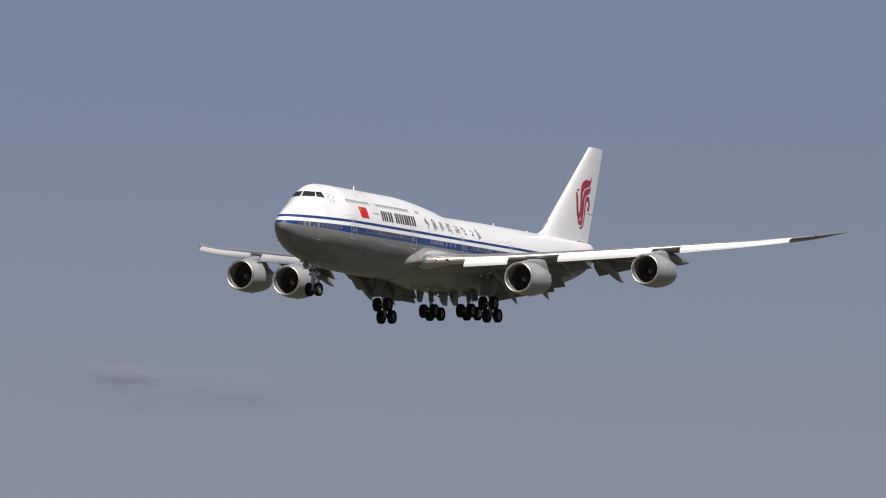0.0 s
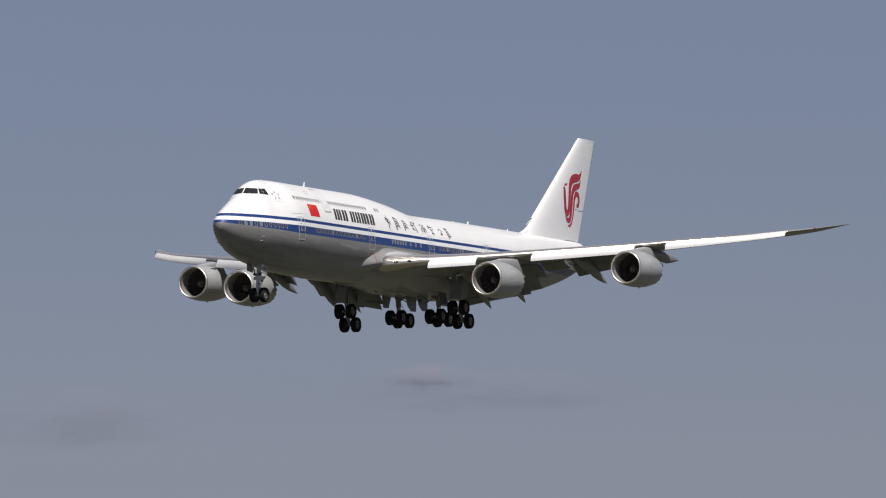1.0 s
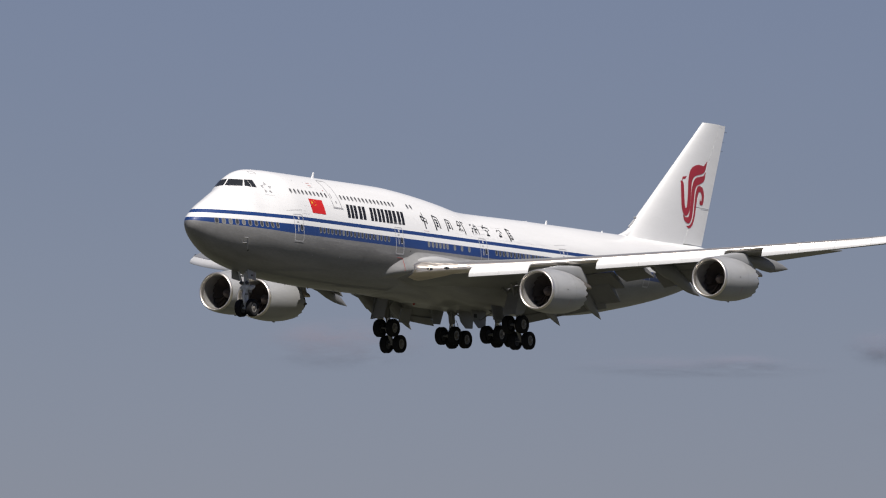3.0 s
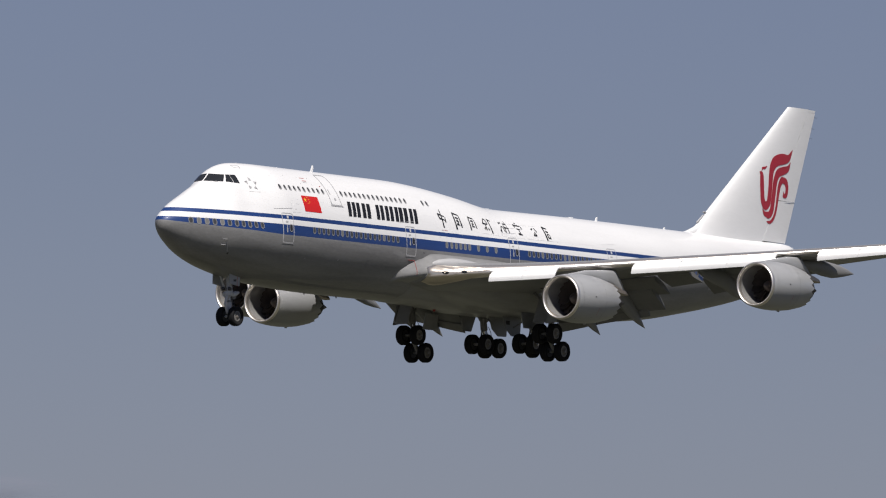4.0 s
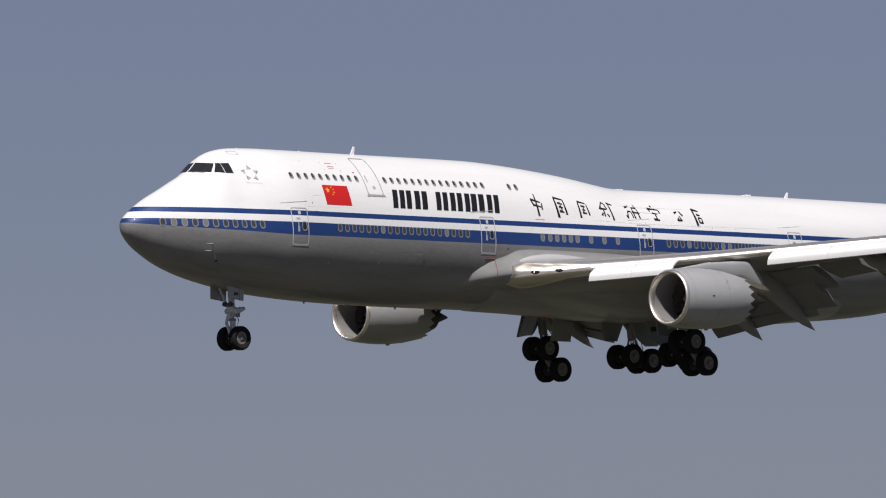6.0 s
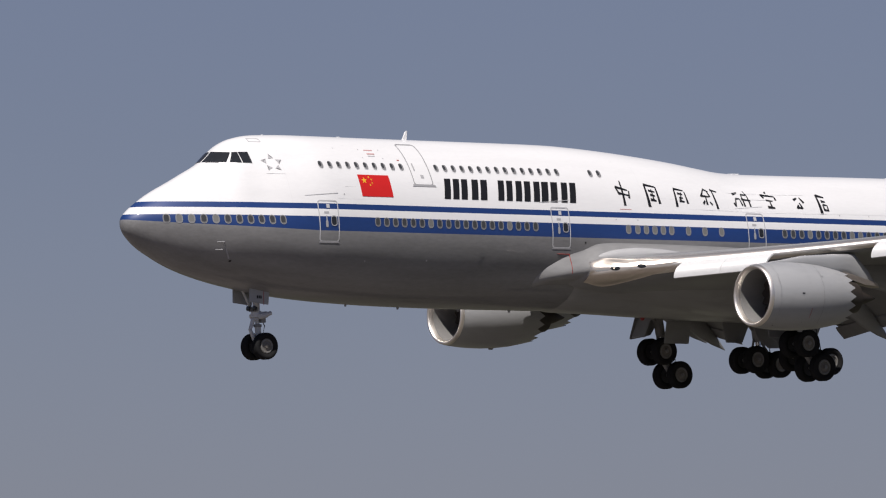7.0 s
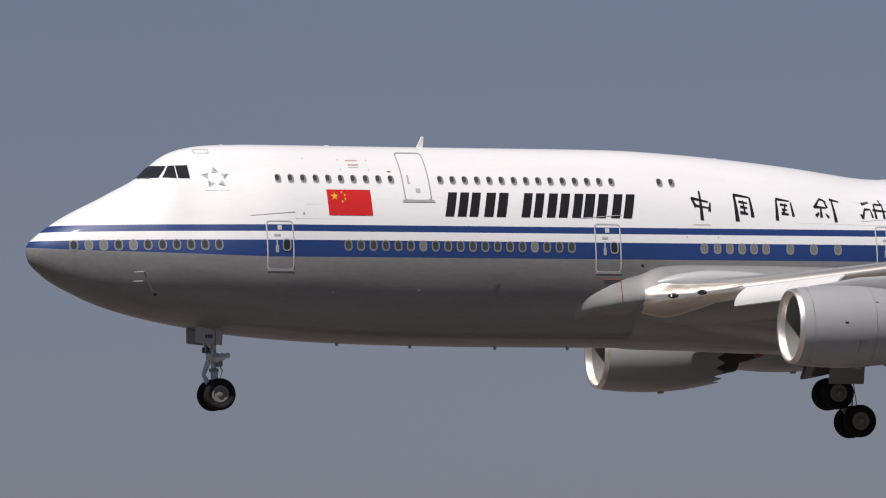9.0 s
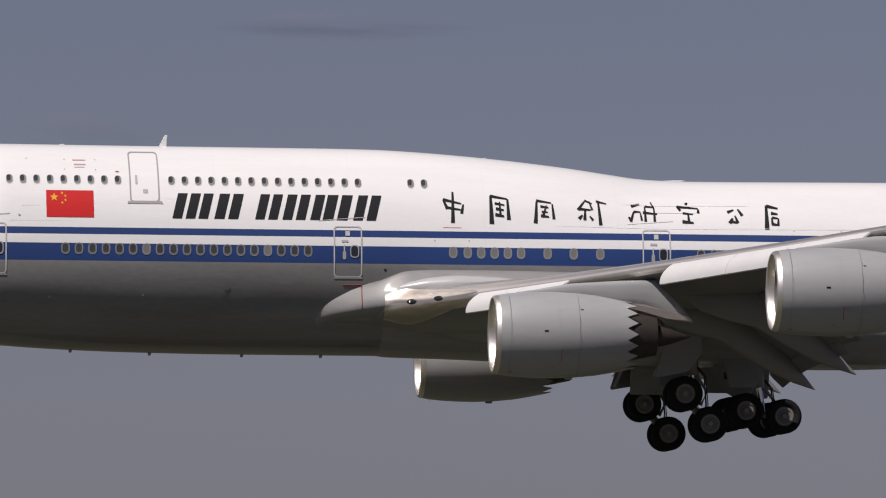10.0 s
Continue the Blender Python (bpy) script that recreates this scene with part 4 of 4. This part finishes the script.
        loft(rings, bm=bm)
        part("strake", bm, M_GREY, eng)
    part("drain_mast", slab([(2.7, -1.64), (2.95, -1.64), (3.0, -1.52), (2.7, -1.52)], .05, bevel=.01), M_SEAL, eng)
    for u0, u1, a0, a1, m in ((2.40, 2.42, -42, -22, M_REDLINE), (2.50, 2.70, -29, -28.3, M_SEAL), (2.50, 2.70, -26.5, -25.8, M_SEAL), (2.50, 2.70, -24, -23.3, M_SEAL), (2.59, 2.61, -29, -23.3, M_SEAL), (3.06, 3.075, -75, 85, M_WING), (.52, .532, -85, 85, M_WING), (2.1, 2.13, -52, -50, M_DARK), (.55, .62, -62, -60, M_DARK), (1.75, 1.9, 2, 4, M_BLACK), (3.1, 3.2, 35, 37, M_SEAL), (2.3, 2.32, 10, 75, M_SEAL)):
        bm, rows = bmesh.new(), []
        for a in np.linspace(radians(a0), radians(a1), 8):
            rows.append([(u, s * 1.597 * math.cos(a), 1.597 * math.sin(a)) for u in (u0, u1)])
        loft(rows, closed=False, bm=bm)
        part("cowl_marking", bm, m, eng)
    # pylon: a slim strut from the cowl's crown to the underside of the wing
    lex, lez = LE_X(abs(y)) - x, LE_Z(abs(y)) - z
    up = [(.9, 1.56), (1.8, 1.70), (2.9, 1.90), (lex - .5, 2.02), (lex + .8, 2.06), (lex + 1.6, 1.3), (lex + 2.2, .58)]
    lo = [(.9, 1.50), (1.8, 1.45), (3.2, 1.40), (4.4, 1.2), (5.5, 1.08), (6.6, .75), (lex + 2.2, .5)]
    rings = []
    for (ua, uz), (la, lz), w in zip(up, lo, (.05, .20, .27, .29, .28, .24, .03)):
        ring = []
        for k in range(20):
            t = 2 * math.pi * k / 20
            v = 0.5 + 0.5 * math.copysign(abs(math.cos(t))**.6, math.cos(t))
            ring.append((la + (ua - la) * v, w * math.copysign(abs(math.sin(t))**.6, math.sin(t)), lz + (uz - lz) * v))
        rings.append(ring)
    part("pylon", loft(rings), M_GREY, eng, "grey pylon", 50)
    part("heat_shield", slab([(4.6, 1.02), (5.4, .92), (6.5, .62), (7.45, .48), (7.25, .74), (6.6, .88), (5.5, 1.16), (4.6, 1.22)], .62, bevel=.06), M_SHIELD, eng, "brownish metal heat shield below the pylon")


for y, x, z in ((-12.0, 27.12, -3.45), (12.0, 27.12, -3.45), (-21.08, 36.07, -2.21), (21.08, 36.07, -2.21)):
    engine(y, x, z)


# ---- fin and rudder ----
def fin_le(z):
    return 59.9 + (71.66 - 59.9) * (z - 3.02) / (12.47 - 3.02)


def fin_te(z):
    return 71.65 + (75.2 - 71.65) * (z - 2.93) / (12.47 - 2.93)


def fin_half(x, z):
    c = fin_te(z) - fin_le(z)
    u = min(max((x - fin_le(z)) / c, 0), 1)
    return 5 * 0.095 * c * (0.2969 * rt(u) - 0.126 * u - 0.3516 * u**2 + 0.2843 * u**3 - 0.1015 * u**4)


def fin_slice(z, u0, u1, n=16):
    c, x0 = fin_te(z) - fin_le(z), fin_le(z)
    us = [u0 + (u1 - u0) * 0.5 * (1 - math.cos(math.pi * k / n)) for k in range(n + 1)]
    a = [(x0 + u * c, -fin_half(x0 + u * c, z), z) for u in us]
    b = [(x0 + u * c, fin_half(x0 + u * c, z), z) for u in us]
    return a + b[::-1][(1 if u1 >= 1 else 0):(-1 if u0 <= 0 else None)]


def fin():
    f = part("fin", loft([fin_slice(z, 0, .72) for z in (*np.linspace(2.3, 12.25, 24), 12.36, 12.43, 12.48)]), M_WHITE, plane, "white swept fin with a curled red emblem", 45)
    for z0, z1 in ((2.98, 5.87), (5.91, 12.26)):
        part("rudder", loft([fin_slice(z, .723, 1.0) for z in np.linspace(z0, z1, 12)]), M_WHITE, f, "white rudder panel", 45)
    part("fin_tip", loft([fin_slice(z, .71, .985) for z in (12.27, 12.39, 12.46)]), M_WHITE, f, "", 45)
    # dorsal fillet
    rings = []
    for s in np.linspace(0, 1, 14):
        x = 57.8 + 4.9 * s
        h = 0.05 + 1.9 * s**1.8
        w = .06 + .36 * s
        rings.append([(x, w * math.copysign(abs(math.sin(t))**.8, math.sin(t)), 2.80 + max(h, .05) * (.5 + .5 * math.cos(t))) for t in np.linspace(0, 2 * math.pi, 20, endpoint=False)])
    part("dorsal_fillet", loft(rings), M_WHITE, f, "", 50)
    for z in (12.0, 11.2, 10.5):
        part("static_wick", tube([(fin_te(z) - .02, 0, z), (fin_te(z) + .35, 0, z - .02)], .012, 6), M_BLACK, f)
    # seam between the two rudder panels, drawn as a thin tube
    for z in (5.89,):
        part("rudder_seam", tube([(fin_te(z) - 1.5, -.2, z), (fin_te(z) - .8, -.13, z), (fin_te(z) + .05, -.02, z)], [.008, .012, .008], 6), M_MARK, f)
    part("fin_probe", tube([(fin_le(4.42) + .15, 0, 4.42), (fin_le(4.42) - .12, 0, 4.5), (fin_le(4.42) - .3, 0, 4.5)], [.09, .07, .02], 8), M_SEAL, f)
    part("probe_shoe", slab([(fin_le(3.75) - .1, 3.7), (fin_le(4.3) + .1, 4.3), (fin_le(4.3) - .04, 4.34), (fin_le(3.75) - .2, 3.76)], .12, bevel=.02), M_MARK, f)

    # emblem: curled ribbons, each a plain curved band
    def band(points, widths, side):
        pts = [Vector(p) + Vector((.43, .13)) for p in points]
        fx, fz = curve_through(range(len(pts)), [p.x for p in pts]), curve_through(range(len(pts)), [p.y for p in pts])
        fw = curve_through(range(len(pts)), widths)
        rows = []
        for s in np.linspace(0, len(pts) - 1, 64):
            a, b = s - .05, s + .05
            a, b = max(a, 0), min(b, len(pts) - 1)
            d = Vector((fx(b) - fx(a), fz(b) - fz(a))).normalized()
            n = Vector((-d.y, d.x)) * fw(s) * .63
            row = []
            for k in (-1, -.5, 0, .5, 1):
                X, Z = fx(s) + n.x * k, fz(s) + n.y * k
                row.append((X, side * (fin_half(X, Z) + .02), Z))
            rows.append(row)
        part("emblem_band", loft(rows, closed=False), M_LOGO, f, "deep red curved band")

    for side in (-1, 1):
        # outer hooks: front neck curling under and up into the first plume
        band([(67.30, 7.60), (67.55, 7.40), (67.62, 6.55), (67.72, 5.70), (68.12, 5.26), (68.55, 5.55), (68.70, 6.45), (68.80, 7.60), (69.25, 8.35), (70.1, 8.62), (71.0, 8.72), (71.65, 9.38)],
             [.02, .34, .40, .42, .46, .44, .42, .46, .62, .62, .44, .03], side)
        band([(67.72, 5.05), (68.1, 4.72), (68.6, 4.66), (69.02, 5.05), (69.2, 6.0), (69.38, 7.05), (69.8, 7.66), (70.5, 7.86), (71.05, 8.02), (71.42, 8.5)],
             [.03, .26, .38, .42, .42, .44, .48, .44, .34, .03], side)
        band([(68.35, 4.22), (68.75, 4.16), (69.25, 4.42), (69.62, 5.1), (69.78, 5.9), (69.95, 6.7), (70.35, 7.2), (70.85, 7.1), (71.08, 6.6), (70.92, 6.15), (70.62, 6.12), (70.6, 6.42)],
             [.03, .16, .20, .22, .26, .32, .36, .36, .32, .28, .2, .05], side)
        band([(67.55, 7.66), (67.72, 7.86), (67.95, 7.88), (68.25, 8.02)], [.03, .14, .14, .02], side)


fin()


# ---- horizontal tail ----
def tailplane(side):
    rings = []
    for s in np.linspace(0, 1, 16):
        y = 1.0 + 10.05 * s
        x0, x1 = 62.3 + 8.7 * s, 71.0 + 3.1 * s
        z0 = 1.0 + 1.5 * s
        c = x1 - x0
        rings.append([(x0 + a, side * y, z0 + b * .9) for a, b in section(c * (1 if s < .999 else .97), .095)])
    t = part("tailplane", loft(rings), M_WING, plane, "grey horizontal stabiliser", 40)
    part("elevator_seam", tube([(69.0, side * 2.0, 1.36), (73.0, side * 10.6, 2.55)], .03, 6), M_SEAL, t)


tailplane(-1)
tailplane(1)
part("tail_cone", revolve([(0, .42), (.5, .36), (.9, .26), (1.0, .18), (.85, .15)], 24, "x", (72.2, 0, 2.2)), M_WHITE, plane, "exhaust of the tail power unit", 45)


# ---- landing gear ----
def wheel(parent, at, r, w, outer):
    """Tyre with rounded shoulders and tread grooves, hub with a dished face on the outer side."""
    g = group_part("wheel", parent, pose(*at))
    h = w / 2
    prof = [(-h * .55, r * .56), (-h * .85, r * .66), (-h, r * .80), (-h * .93, r * .93), (-h * .72, r * .985)]
    for k in (-.5, -.17, .17, .5):
        prof += [(h * (k - .06), r), (h * (k - .04), r * .983), (h * (k + .04), r * .983), (h * (k + .06), r)]
    prof += [(h * .72, r * .985), (h * .93, r * .93), (h, r * .80), (h * .85, r * .66), (h * .55, r * .56)]
    part("tyre", revolve(prof, 40, "y"), M_RUBBER, g, "worn black tyre", 50)
    o = outer
    hub = [(-o * h * .5, r * .3), (o * h * .2, r * .54), (o * h * .62, r * .56), (o * h * .66, r * .52), (o * h * .58, r * .46), (o * h * .55, r * .28), (o * h * .64, r * .22), (o * h * .72, r * .14), (o * h * .74, .01)]
    part("rim", revolve(hub, 32, "y"), M_HUB, g, "grey metal rim", 35)
    part("hub_cap", revolve([(o * h * .60, r * .20), (o * h * .80, r * .17), (o * h * .86, r * .10), (o * h * .87, .01)], 20, "y"), M_HUB, g, "pale hub cap", 35)
    part("rim_ring", revolve([(o * h * .60, r * .50), (o * h * .70, r * .50), (o * h * .70, r * .43), (o * h * .60, r * .43)], 32, "y", close=True), M_STEEL, g, "", 35)
    hub2 = [(o * h * .5, r * .3), (-o * h * .4, r * .54), (-o * h * .6, r * .56), (-o * h * .62, r * .4), (-o * h * .5, .02)]
    part("brake_housing", revolve(hub2, 24, "y"), M_DARK, g, "", 35)
    bm = bmesh.new()
    for k in range(9):
        a = 2 * math.pi * k / 9
        revolve([(o * h * .40, .03), (o * h * .50, .03)], 8, "y", (r * .37 * math.cos(a), 0, r * .37 * math.sin(a)), bm=bm)
    part("rim_bolts", bm, M_STEEL, g)


def nose_gear():
    g = group_part("nose_gear", plane, None, "twin-wheel nose leg, lowered")
    x, z = 7.64, -5.70
    part("oleo_strut", tube([(7.45, 0, -3.0), (7.5, 0, -4.35), (7.52, 0, -4.45)], [.17, .16, .19], 18), M_ENAMEL, g)
    part("oleo_piston", tube([(7.52, 0, -4.4), (7.55, 0, -4.75), (7.56, 0, -4.8), (7.62, 0, -5.6)], [.1, .1, .15, .13], 16), M_ENAMEL, g)
    part("axle", tube([(x, -.62, z), (x, .62, z)], .09, 12), M_ENAMEL, g)
    part("axle_fork", box((.26, .3, .34), (x - .01, 0, z + .06), bevel=.06), M_ENAMEL, g)
    part("torque_link", tube([(7.32, 0, -4.42), (7.12, 0, -4.95)], [.11, .08], 10, tube([(7.12, 0, -4.92), (7.44, 0, -5.5)], [.08, .11], 10)), M_ENAMEL, g)
    part("drag_brace", tube([(7.45, -.25, -4.1), (6.9, -.35, -3.0)], .07, 10, tube([(7.45, .25, -4.1), (6.9, .35, -3.0)], .07, 10)), M_ENAMEL, g)
    for s in (-1, 1):
        part("steering_actuator", tube([(7.42, s * .34, -4.33), (7.5, s * .34, -4.31), (7.85, s * .30, -4.22), (7.87, s * .30, -4.22), (8.1, s * .28, -4.16)], [.13, .15, .15, .10, .10], 14), M_ENAMEL, g)
    for s in (-1, 1):
        part("steering_valve", revolve([(-.16, .05), (-.15, .13), (.12, .13), (.14, .05)], 14, "z", (7.72, s * .2, -4.45)), M_STEEL, g)
        part("lamp_bracket", box((.12, .3, .22), (7.32, s * .2, -3.98), bevel=.03), M_STEEL, g)
    part("lower_collar", revolve([(-.07, .14), (-.06, .19), (.06, .19), (.07, .14)], 18, "z", (7.55, 0, -4.74)), M_STEEL, g)
    part("collar", revolve([(-.16, .2), (-.14, .26), (.12, .26), (.15, .2)], 20, "z", (7.5, 0, -4.22)), M_ENAMEL, g)
    part("taxi_lamp", revolve([(-.05, .02), (-.04, .12), (.1, .1)], 14, "x", (7.2, .24, -3.95), revolve([(-.05, .02), (-.04, .12), (.1, .1)], 14, "x", (7.2, -.24, -3.95))), M_GLASS, g)
    part("brake_hose", tube([(7.6, -.12, -4.3), (7.85, -.14, -4.75), (7.72, -.13, -5.3), (7.6, -.12, -5.5)], .022, 6), M_BLACK, g)
    for s in (-1, 1):
        wheel(g, (x, s * .46, z), .625, .46, s)
        d = part("gear_door", slab([(6.62, -3.68), (7.70, -3.80), (7.74, -3.2), (6.62, -2.98)], .06, at=s * .66, bevel=.02), M_GREY, g, "pale grey gear door")
        for k in range(3):
            part("number_bar", box((.07, .01, .14), (7.06 + .1 * k, s * .70, -3.45), bevel=0), M_BLACK, d)
        part("seam", box((.025, .01, .62), (7.42, s * .695, -3.5), bevel=0), M_REDLINE, d)


nose_gear()


def main_truck(name, x, y, z, tilt, top, s):
    """A four-wheel truck on its leg; the beam is tilted nose up by tilt degrees."""
    g = group_part(name, plane, None, "four-wheel main gear truck, hanging tilted")
    c, q = math.cos(radians(tilt)), math.sin(radians(tilt))
    b = .735
    fore, aft = Vector((x - b * c, y, z + b * q)), Vector((x + b * c, y, z - b * q))
    part("truck_beam", tube([fore + (fore - aft) * .06, fore, aft, aft + (aft - fore) * .06], [.08, .15, .15, .08], 14), M_STEEL, g)
    for e in (fore, aft):
        part("axle", tube([e + Vector((0, -.85, 0)), e + Vector((0, .85, 0))], .085, 12), M_STEEL, g)
        for k in (-1, 1):
            wheel(g, (e.x, e.y + k * .56, e.z), .66, .52, k)
    t = Vector(top)
    m = Vector((x, y, z))
    knee = m.lerp(t, .38)
    part("oleo_piston", tube([m, knee], .13, 16), M_CHROME, g)
    part("oleo_strut", tube([knee, knee.lerp(t, .08), t], [.2, .24, .22], 18), M_STEEL, g)
    part("torque_link", tube([knee + Vector((.18, 0, 0)), knee.lerp(m, .5) + Vector((.52, 0, 0)), m + Vector((.2, 0, .15))], [.07, .06, .07], 8), M_STEEL, g)
    part("side_brace", tube([knee.lerp(t, .3), t + Vector((.1, -s * 1.7, .1))], .09, 10), M_STEEL, g)
    part("drag_brace", tube([knee.lerp(t, .2), t + Vector((-1.2, 0, .1))], .09, 10), M_STEEL, g)
    part("tilt_actuator", tube([knee.lerp(t, .1) + Vector((-.2, 0, 0)), fore + Vector((.1, 0, .1))], [.06, .045], 8), M_STEEL, g)
    hoses = bmesh.new()
    for k in (-.18, .12, .24):
        tube([knee + Vector((.22, k, .3)), knee + Vector((.5, k, -.05)), m + Vector((.45, k * 1.4, .2)), aft + Vector((-.1, k * 1.6, .2))], .022, 6, bm=hoses)
    part("brake_hoses", hoses, M_BLACK, g)
    return g


for s in (-1, 1):
    g = main_truck("wing_gear", 35.6, s * 5.5, -5.89, 50, (35.2, s * 5.75, -2.5), s)
    # strut door takes the darker wing paint to imitate the shade under the wing
    part("strut_door", slab([(34.55, -2.9), (35.75, -2.9), (35.75, -3.8), (35.25, -4.5), (34.7, -4.62), (34.0, -4.74), (33.96, -4.68)], .07, at=s * 6.15), M_WING, g, "pale grey gear door")
    part("leg_door", box((.07, 1.05, 1.75), (34.42, s * 5.58, -3.85), pose(0, 0, 0, 0, 23.6, 0), .02), M_WING, g, "pale grey gear door")
    part("hinged_door", box((1.5, .07, 1.1), (35.2, s * 3.95, -4.45), pose(0, 0, 0, s * 12, 0, 0), .02), M_WING, g, "pale grey gear door")
    g = main_truck("body_gear", 38.7, s * 1.93, -5.91, 8, (38.3, s * 2.0, -3.3), s)
    part("body_door", slab([(37.3, -4.95), (38.3, -4.95), (38.8, -3.9), (37.0, -3.8)], .08, at=s * 2.85), M_WING, g, "pale grey gear door")
    d = part("inner_door", slab([(36.9, -3.8), (39.2, -3.8), (39.1, -5.27), (38.1, -5.3), (37.4, -4.85)], .07, at=s * .55), M_WING, g, "pale grey gear door")
    # near-black plate on the door face, painted shade in place of a hollow
    part("recess_shade", box((.42, .02, .26), (37.62, s * .595, -4.42), bevel=.006), M_DARK, d)
    part("door_rod", tube([(38.3, s * .6, -4.7), (38.35, s * 1.7, -4.1)], .05, 8), M_STEEL, g)


# ---- the flight ----
def motions():
    walk(plane, [
        (0, pose(760.95, 351.03, 56.29, -0.110, 0.286, -0.307)),
        (0.5, pose(723.17, 350.26, 54.03, -0.173, 0.392, -0.222)),
        (1, pose(685.43, 349.53, 51.80, -0.253, 0.526, -0.163)),
        (1.5, pose(647.74, 348.86, 49.60, -0.324, 0.640, -0.080)),
        (2, pose(610.10, 348.24, 47.44, -0.406, 0.786, -0.090)),
        (2.5, pose(572.51, 347.67, 45.31, -0.397, 0.770, -0.067)),
        (2.7, pose(557.49, 347.46, 44.47, -0.365, 0.720, -0.074)),
        (3, pose(534.97, 347.15, 43.21, -0.229, 0.524, -0.098)),
        (3.25, pose(516.21, 346.91, 42.17, -0.116, 0.361, -0.119)),
        (3.5, pose(497.47, 346.69, 41.15, -0.003, 0.197, -0.140)),
        (3.8, pose(474.99, 346.43, 39.92, 0.132, 0.001, -0.165)),
        (4, pose(460.02, 346.27, 39.11, 0.180, -0.047, -0.206)),
        (4.5, pose(422.62, 345.91, 37.11, 0.509, -0.484, -0.063)),
        (5, pose(385.26, 345.60, 35.15, 0.521, -0.514, -0.033)),
        (5.5, pose(347.96, 345.35, 33.21, 0.488, -0.494, 0.067)),
        (6, pose(310.70, 345.14, 31.31, 0.336, -0.330, -0.027)),
        (6.2, pose(295.81, 345.07, 30.56, 0.326, -0.324, -0.047)),
        (6.5, pose(273.49, 344.99, 29.44, 0.366, -0.348, 0.012)),
        (6.75, pose(254.90, 344.93, 28.52, 0.399, -0.369, 0.062)),
        (7, pose(236.32, 344.89, 27.60, 0.432, -0.389, 0.111)),
        (7.3, pose(214.05, 344.85, 26.52, 0.472, -0.414, 0.170)),
        (7.5, pose(199.21, 344.84, 25.80, 0.483, -0.428, 0.183)),
        (8, pose(162.14, 344.84, 24.03, 0.218, -0.290, 0.206)),
        (8.5, pose(125.12, 344.89, 22.29, 0.012, -0.201, 0.208)),
        (9, pose(88.15, 345.00, 20.59, -0.169, -0.139, 0.233)),
        (9.2, pose(73.37, 345.06, 19.91, -0.209, -0.124, 0.164)),
        (9.3, pose(65.99, 345.09, 19.58, -0.223, -0.121, 0.139)),
        (9.5, pose(51.22, 345.16, 18.92, -0.273, -0.112, 0.109)),
        (9.7, pose(36.47, 345.24, 18.26, -0.335, -0.104, 0.046)),
        (10, pose(14.35, 345.37, 17.28, -0.486, -0.088, -0.100)),
    ])


motions()
